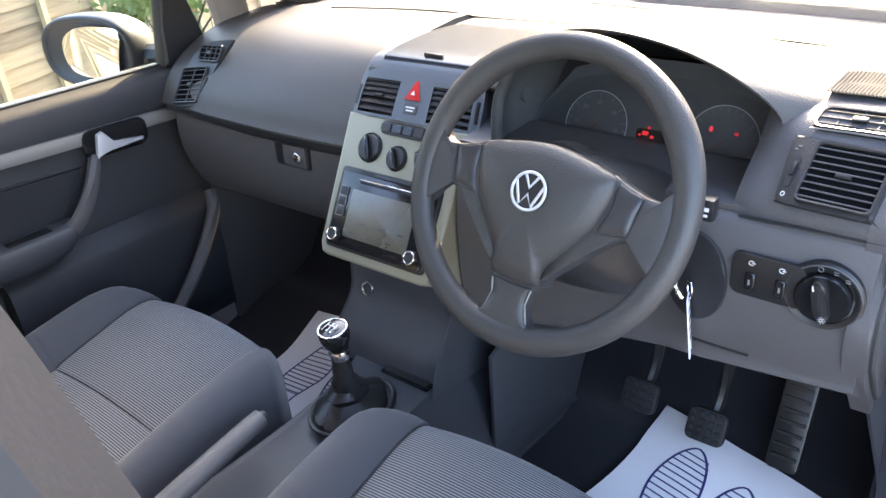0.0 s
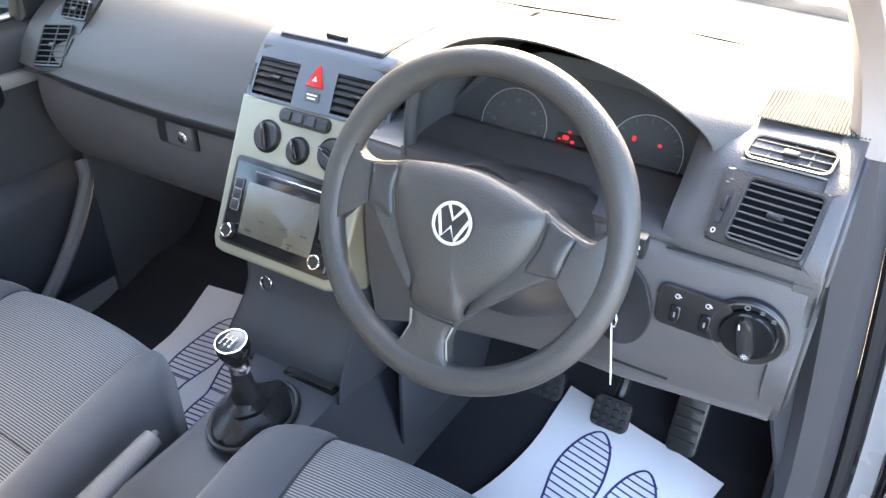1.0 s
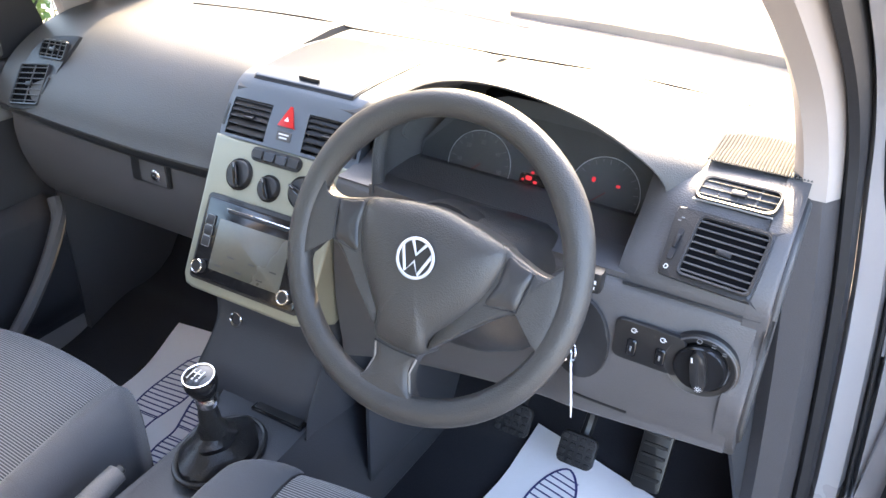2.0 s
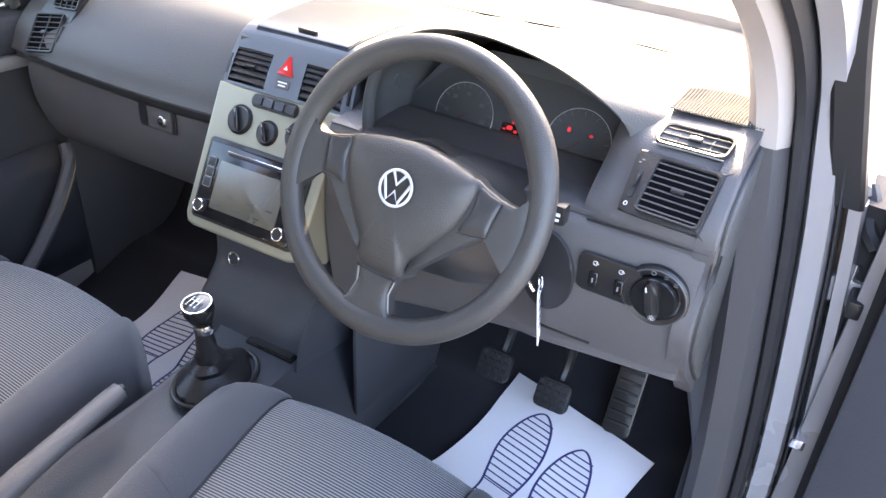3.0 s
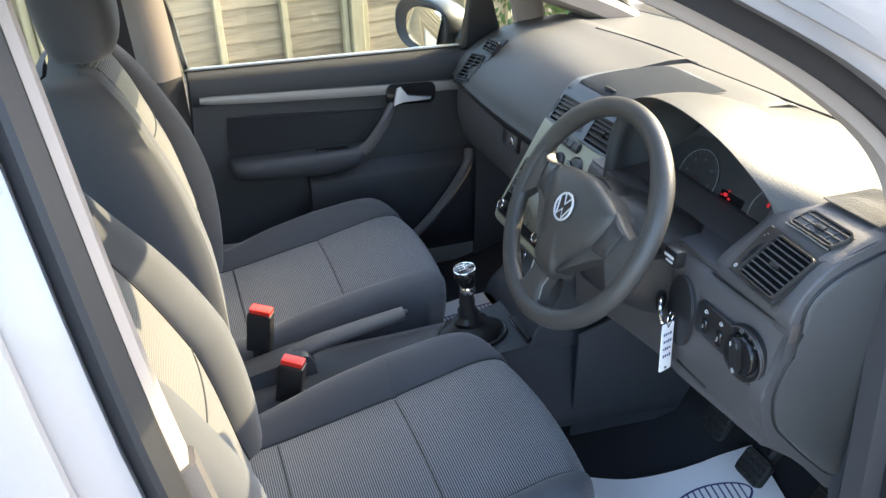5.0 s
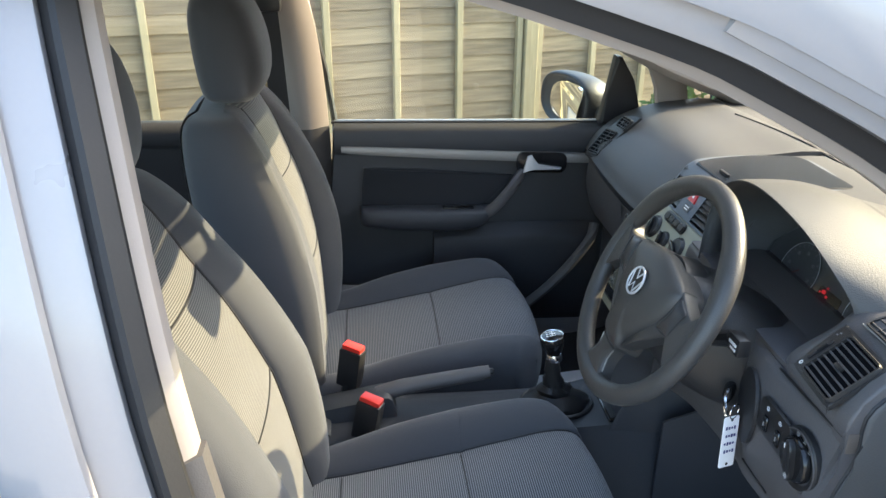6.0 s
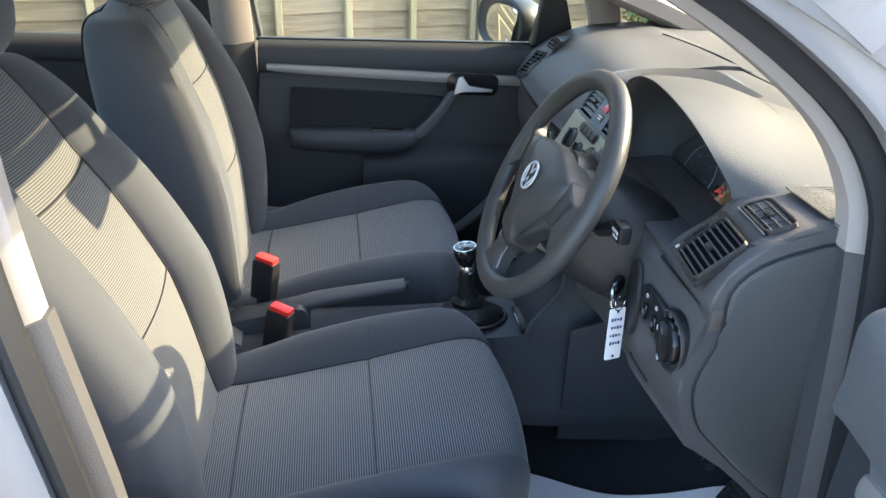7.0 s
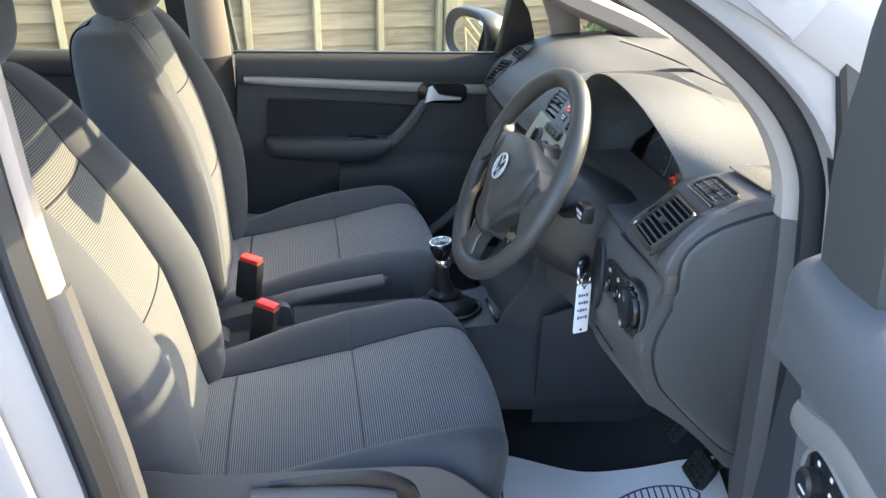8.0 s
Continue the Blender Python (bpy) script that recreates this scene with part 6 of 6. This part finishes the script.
def make_seat(cx, label, outer, recline, console_side=1.0):
    st = thing("front_seat", (cx, -0.3, 0.31), label, "car seat", group="front seats")
    # cushion: rows along the length; columns over the top from side to side
    Y = [-0.60, -0.52, -0.44, -0.34, -0.235, -0.225, -0.215, -0.125, -0.07, -0.026, 0.0, 0.010, 0.006, -0.012]
    ZC = [0.515, 0.522, 0.532, 0.552, 0.573, 0.570, 0.578, 0.600, 0.612, 0.612, 0.595, 0.560, 0.50, 0.47]
    ZB = [0.535, 0.545, 0.562, 0.598, 0.625, 0.627, 0.629, 0.642, 0.645, 0.638, 0.610, 0.567, 0.50, 0.47]
    rows_in, rows_l, rows_r = [], [], []
    for y, zc, zb in zip(Y, ZC, ZB):
        w = 0.252 - (0.03 if y > 0.0 else 0.0) - 0.02 * max(0, (-0.45 - y) / 0.15)
        s = 0.157
        rows_in.append([(cx + x, y + (0.012 * (1 - (x / s) ** 2) if y > -0.05 else 0), zc + 0.012 * (1 - (x / s) ** 2) * (1 if y < 0.0 else 0.4)) for x in np.linspace(-s, s, 13)])
        for side, rws in ((1, rows_r), (-1, rows_l)):
            prof_ = [(s, zc - 0.003), (s + 0.006, zc + 0.008), (s + 0.025, zc + 0.6 * (zb - zc) + 0.004), (s + 0.05, zb), (w - 0.022, zb - 0.006), (w - 0.004, zb - 0.035), (w, zb - 0.075), (w - 0.006, 0.50), (w - 0.02, 0.455)]
            fr_ = min(1.0, max(0.0, (y + 0.16) / 0.16))
            rws.append([(cx + side * a, y - 0.058 * fr_ * ((a - s) / (0.252 - s)) ** 1.6 if a > s else y, max(b, 0.45)) for a, b in prof_])
    ci_ = loft(rows_in, 1, 3, closed=False)
    part("cushion_insert", ci_, M_RIBY, st, "ribbed grey cloth insert")
    for rws in (rows_l, rows_r):
        part("cushion_bolster", loft(rws, 2, 3, closed=False), M_CLOTH, st)
    fr = loft([[(cx - w, y - 0.012 - 0.045 * (abs(w) / 0.225) ** 3, z) for w in np.linspace(-0.225, 0.225, 13)] for y, z in ((-0.05, 0.452), (0.0, 0.455), (0.019, 0.49), (0.026, 0.55), (0.022, 0.585), (0.008, 0.602))], 1, 3, closed=False)
    part("cushion_front", fr, M_CLOTH, st)
    for x in (-0.158, 0.158):
        part("seam", tube(spline([(cx + x, y, z + 0.001) for y, z in zip(Y[:11], ZC[:11])], 2), 0.0022, 5), M_RUBBER, st)
    part("seam", tube(spline([(cx + x, -0.225, 0.573 + 0.012 * (1 - (x / 0.157) ** 2)) for x in np.linspace(-0.15, 0.15, 9)], 2), 0.002, 5), M_RUBBER, st)
    part("seam", tube(spline([(cx + x, -0.445, 0.531 + 0.012 * (1 - (x / 0.157) ** 2)) for x in np.linspace(-0.15, 0.15, 9)], 2), 0.002, 5), M_RUBBER, st)
    # base and side covers
    part("seat_base", box(cx, -0.25, 0.40, 0.40, 0.46, 0.14, 0.02), M_HULL, st, "dark seat frame")
    for side in (-1, 1):
        drop = (0.0 if cx > 0 else 0.10) if side == outer else 0.13
        part("side_cover", loft([[(cx + side * x, y, z) for x, z in ((0.215, zt - 0.075 - drop), (0.248, zt - 0.022 - drop), (0.263, zt - 0.003 - drop), (0.2705, zt - 0.016 - drop), (0.274, 0.45), (0.262, zb), (0.20, zb))] for y, zt, zb in ((-0.63, 0.60, 0.40), (-0.57, 0.655, 0.39), (-0.53, 0.668, 0.385), (-0.45, 0.652, 0.38), (-0.30, 0.646, 0.38), (-0.16, 0.637, 0.38), (-0.11, 0.622, 0.385), (-0.065, 0.585, 0.385), (-0.03, 0.55, 0.40))], 3, 4), M_LOWER, st, "grey plastic side cover")
    # backrest: rows up the back; front surface columns, then the rear shell
    H = [0.50, 0.56, 0.62, 0.70, 0.78, 0.86, 0.93, 1.00, 1.06, 1.105, 1.132, 1.14]
    YC = [-0.515, -0.523, -0.530, -0.541, -0.556, -0.576, -0.599, -0.630, -0.655, -0.682, -0.705, -0.735]
    BF = [0.026, 0.036, 0.043, 0.047, 0.048, 0.044, 0.038, 0.030, 0.020, 0.011, 0.005, 0.0]
    SET = [0.0, 0.006, 0.009, 0.011, 0.012, 0.012, 0.011, 0.010, 0.008, 0.005, 0.002, 0.0]   # insert set back between the bolsters
    YC = [a - b for a, b in zip(YC, SET)]
    BF = [a + b for a, b in zip(BF, SET)]
    WD = [0.215, 0.235, 0.248, 0.252, 0.252, 0.249, 0.242, 0.232, 0.221, 0.207, 0.186, 0.150]
    TK = [0.150, 0.165, 0.172, 0.176, 0.176, 0.170, 0.160, 0.146, 0.130, 0.108, 0.082, 0.045]   # depth
    TK = [(a - b) * (1.0 if cx > 0 else 1.22) for a, b in zip(TK, SET)]
    bi, bl2, br2, shell = [], [], [], []
    for z, yc, bf0, w, tk in zip(H, YC, BF, WD, TK):
        s = insert_half(z)
        s = min(s, w - 0.03)
        dimp = 0.006 * math.exp(-((z - 0.83) / 0.012) ** 2)
        bi.append([(cx + x, yc + 0.010 * (1 - (x / s) ** 2) - dimp, z) for x in np.linspace(-s, s, 13)])
        for side, rws in ((1, br2), (-1, bl2)):
            k = w - s
            bf = bf0 * (1.0 if side == outer else console_side)
            top = min(1.0, max(0.0, (z - 1.03) / 0.11)) ** 2
            rws.append([(cx + side * a, b, z - c * top) for (a, b, _), c in zip(((s, yc - 0.002, 0), (s + 0.006, yc + 0.30 * bf, 0), (s + k * 0.25, yc + bf * 0.80, 0), (s + k * 0.50, yc + bf * 0.94, 0), (s + k * 0.74, yc + bf * 0.78, 0), (w - 0.007, yc + bf * 0.34, 0), (w + 0.003, yc - tk * 0.40, 0), (w - 0.012, yc - tk * 0.86, 0), (w - 0.045, yc - tk, 0)), (0, 0, 0.001, 0.002, 0.004, 0.008, 0.012, 0.014, 0.014))])
        shell.append([(cx + x, yc - tk - 0.012 * (1 - (x / w) ** 2), z - 0.014 * min(1.0, max(0.0, (z - 1.03) / 0.11)) ** 2) for x in np.linspace(-(w - 0.05), w - 0.05, 9)])
    part("backrest_insert", loft(bi, 1, 3, closed=False), M_RIBZ, st, "ribbed grey cloth insert")
    for rws in (bl2, br2):
        part("backrest_bolster", loft(rws, 2, 3, closed=False), M_CLOTH, st)
    part("back_panel", loft(shell, 1, 3, closed=False), M_CLOTH, st, "dark back panel")
    part("back_top", loft([[(cx + (a[0] - cx) * t, a[1], a[2] + 0.012 * (1 - t * t)) for t in np.linspace(-1, 1, 9)] for a in br2[-1]], 1, 2, closed=False), M_CLOTH, st)
    for x in (-1, 1):
        part("back_seam", tube(spline([(cx + x * min(insert_half(z), w - 0.03), yc + 0.001, z) for z, yc, w in zip(H[:-1], YC[:-1], WD[:-1])], 2), 0.0022, 5), M_RUBBER, st)
    for zz in (0.79, 0.985):
        s = insert_half(zz)
        part("back_seam", tube(spline([(cx + x, float(np.interp(zz, H, YC)) + 0.001 + 0.010 * (1 - (x / s) ** 2), zz) for x in np.linspace(-s, s, 9)], 2), 0.0013, 5), M_RUBBER, st)
    # head restraint
    hr = part("head_restraint", loft([[(cx + 0.134 * k * math.copysign(abs(math.cos(a)) ** 0.55, math.cos(a)), yc + 0.068 * k2 * math.copysign(abs(math.sin(a)) ** 0.62, math.sin(a)), z) for a in np.linspace(0, 6.283, 16, endpoint=False)] for z, k, k2, yc in ((1.140, 0.72, 0.45, -0.730), (1.150, 0.92, 0.8, -0.728), (1.185, 1.0, 1.0, -0.725), (1.245, 0.99, 1.05, -0.730), (1.305, 0.93, 0.95, -0.740), (1.342, 0.78, 0.7, -0.748), (1.355, 0.5, 0.4, -0.752))], 2, 3), M_CLOTH, st, "dark cloth head restraint")
    for x in (-0.06, 0.06):
        part("restraint_post", tube([(cx + x, -0.722, 1.10), (cx + x, -0.718, 1.18)], 0.006, 8), M_BLACK, st)
    # lean of the backrest
    for ob in st.children:
        if ob.name.startswith(("back", "head", "restraint")):
            for v in ob.data.vertices:
                v.co.y += float(np.interp(v.co.z, [0.50, 0.78, 1.00, 1.14, 1.38], recline))
    return st


seat = make_seat(0.34, "driver's seat in dark cloth with ribbed insert, sunlit backrest", 1, [0.024, 0.014, -0.024, -0.044, -0.030])
lev = thing("seat_lever", (0.61, -0.3, 0.56), "grey seat height lever on the side of the driver's seat", "seat lever")
part("recess", loft([[(0.604, y, z + h), (0.6135, y, z + h), (0.6135, y, z - h), (0.604, y, z - h)] for y, z, h in ((-0.37, 0.618, 0.016), (-0.30, 0.614, 0.022), (-0.22, 0.606, 0.028), (-0.17, 0.590, 0.024), (-0.155, 0.575, 0.014))], 2, 3), M_BLACK, lev)
part("lever", loft([[(0.612, y, z + 0.010), (0.630, y, z + 0.008), (0.634, y, z - 0.012), (0.612, y, z - 0.020)] for y, z in ((-0.395, 0.620), (-0.34, 0.616), (-0.25, 0.608), (-0.19, 0.592))], 3, 3), M_LOWER, lev)
make_seat(-0.34, "front passenger seat in dark cloth with ribbed insert", -1, [0.022, 0.052, 0.066, 0.068, 0.070], 0.40).location.z -= 0.008


def buckle(name, at, lean, label, turn=62):
    b = thing(name, (at[0], at[1], at[2] - 0.10), label, "seat belt buckle")
    F = pose(at[0], at[1], at[2], 0, 0, turn) @ pose(0, 0, 0, 0, lean, 0)
    part("housing", box(0, 0, -0.046, 0.050, 0.030, 0.092, 0.005, 2, F), M_BLACK, b)
    part("release", box(0, 0.001, 0.002, 0.043, 0.024, 0.014, 0.003, 2, F), M_RED, b, "red release button")
    part("strap", tube([F @ Vector((0, 0, -0.07)), F @ Vector((0, -0.02, -0.16))], 0.012, 8), M_BLACK, b)


buckle("belt_buckle", (0.068, -0.388, 0.616), 10, "driver's belt buckle with red button beside the seat")
buckle("belt_buckle", (-0.068, -0.423, 0.655), 8, "passenger's belt buckle with red button beside the seat")

# ---- rear bench ----
bench = thing("rear_bench", (0, -1.35, 0.31), "dark cloth rear bench in shade", "car seat")
part("cushion", box(0, -1.30, 0.50, 1.3, 0.46, 0.16, 0.05, 3), M_CLOTH, bench)
part("backrest", box(0, -1.62, 0.80, 1.3, 0.14, 0.60, 0.05, 3, Matrix.Translation((0, -1.6, 0.6)) @ pose(0, 0, 0, 12) @ Matrix.Translation((0, 1.6, -0.6))), M_CLOTH, bench)

# ---- paper floor mats ----
def on_mat(M, u, v, up=0.0):
    """A point of a mat's sheet, which lies loosely on the carpet."""
    p = M @ Vector((u, v, 0))
    p.z = floor_height(p.y) + 0.0085 + up + 0.002 * math.sin(20 * u + 9 * v) ** 2 + 0.002 * math.sin(31 * v - 8 * u)
    return p


def shoe(M, L, mirror, parent, k=1.0):
    """Printed shoe sole: outline and cross stripes."""
    s = -k if mirror else k
    line = spline([(0.012 * s, 0.004 * k), (0.034 * s, -0.018 * k), (0.047 * s, -0.062 * k), (0.048 * s, -0.105 * k), (0.036 * s, -0.150 * k), (0.028 * s, -0.182 * k), (0.030 * s, -0.228 * k), (0.022 * s, -0.264 * k), (0.0, -0.277 * k), (-0.024 * s, -0.264 * k), (-0.032 * s, -0.228 * k), (-0.034 * s, -0.182 * k), (-0.041 * s, -0.125 * k), (-0.038 * s, -0.075 * k), (-0.018 * s, -0.022 * k)], 4, True)

    def at(x, y):
        q = L @ Vector((x, y, 0))
        return on_mat(M, q.x, q.y, 0.0006)

    pr_ = part("shoe_print", tube([at(x, y) for x, y in line], 0.0022, 4, True, squash=0.25), M_INK, parent, "printed blue shoe sole")

    def stripe(y, r):
        xs = [p[0] for p in line if abs(p[1] - y) < 0.008 * k]
        part("print_stripe", tube([at(x, y) for x in np.linspace(min(xs) + 0.001, max(xs) - 0.001, 4)], r, 4, squash=0.25), M_INK, pr_)

    for yy in np.arange(-0.014, -0.27, -0.0125):
        if not -0.195 < yy < -0.168:
            stripe(yy * k, 0.0017)
    for yy in (-0.168, -0.195):
        stripe(yy * k, 0.0013)


def paper_mat(M, w, l, label, waist=0.0):
    """A thin sheet; waist: how far its inner edge is cut in behind the front corner."""
    pm = thing("paper_mat", on_mat(M, 0, -l / 2), label, "floor mat")
    rows = []
    for i in range(27):
        v = -l * i / 26
        left = -w / 2 + waist * np.interp(-v, (0, 0.04, 0.08, 0.12, 0.16, 0.20, 0.24, 0.29, 0.44, 0.50), (0, 0.34, 0.62, 0.90, 1.0, 0.92, 0.72, 0.40, -0.58, -0.95))
        us = [left + (w / 2 - left) * j / 14 for j in range(15)]
        rows.append([on_mat(M, u, v) for u in us] + [on_mat(M, u, v, -0.0009) for u in us[::-1]])
    part("sheet", skin(rows), M_PAPER, pm)
    return pm


def flat_on(M, u, v, turn=0.0):
    return Matrix.Translation(on_mat(M, u, v, 0.0045)) @ M.to_3x3().to_4x4() @ pose(0, 0, 0, 0, 0, turn)


MD = frame3((0.4985, 0.4595, 0), (0.968, -0.25, 0), (0.25, 0.968, 0))
m1 = paper_mat(MD, 0.323, 0.50, "white paper floor mat printed with two blue shoe soles", 0.030)
shoe(MD, pose(-0.035, -0.056, 0, 0, 0, 4), True, m1, 0.97)
shoe(MD, pose(0.068, -0.068, 0, 0, 0, 4), True, m1, 0.97)
lettering("\u201cThank you for", 0.036, flat_on(MD, 0.03, -0.44), M_INK, m1, label="printed words")
MP = frame3((-0.346, 0.399, 0), (0.995, 0.09, 0), (-0.09, 0.995, 0))
m2 = paper_mat(MP, 0.315, 0.45, "white paper floor mat printed with two blue shoe soles")
shoe(MP, pose(-0.058, -0.062, 0), False, m2)
shoe(MP, pose(0.058, -0.062, 0), True, m2)
lettering("\u201cThank you for", 0.034, flat_on(MP, 0.033, -0.40), M_INK, m2, label="printed words")

# ---- far things ahead ----
ys = thing("yellow_sign", (3.6, 7.0, 0), "small yellow sign on a post in the distance", "sign")
part("post", tube([(3.6, 7.0, 0), (3.6, 7.0, 1.6)], 0.03, 8), M_POST, ys)
part("board", box(3.6, 6.96, 1.5, 0.7, 0.02, 0.4, 0.005), M_YELLOW, ys)
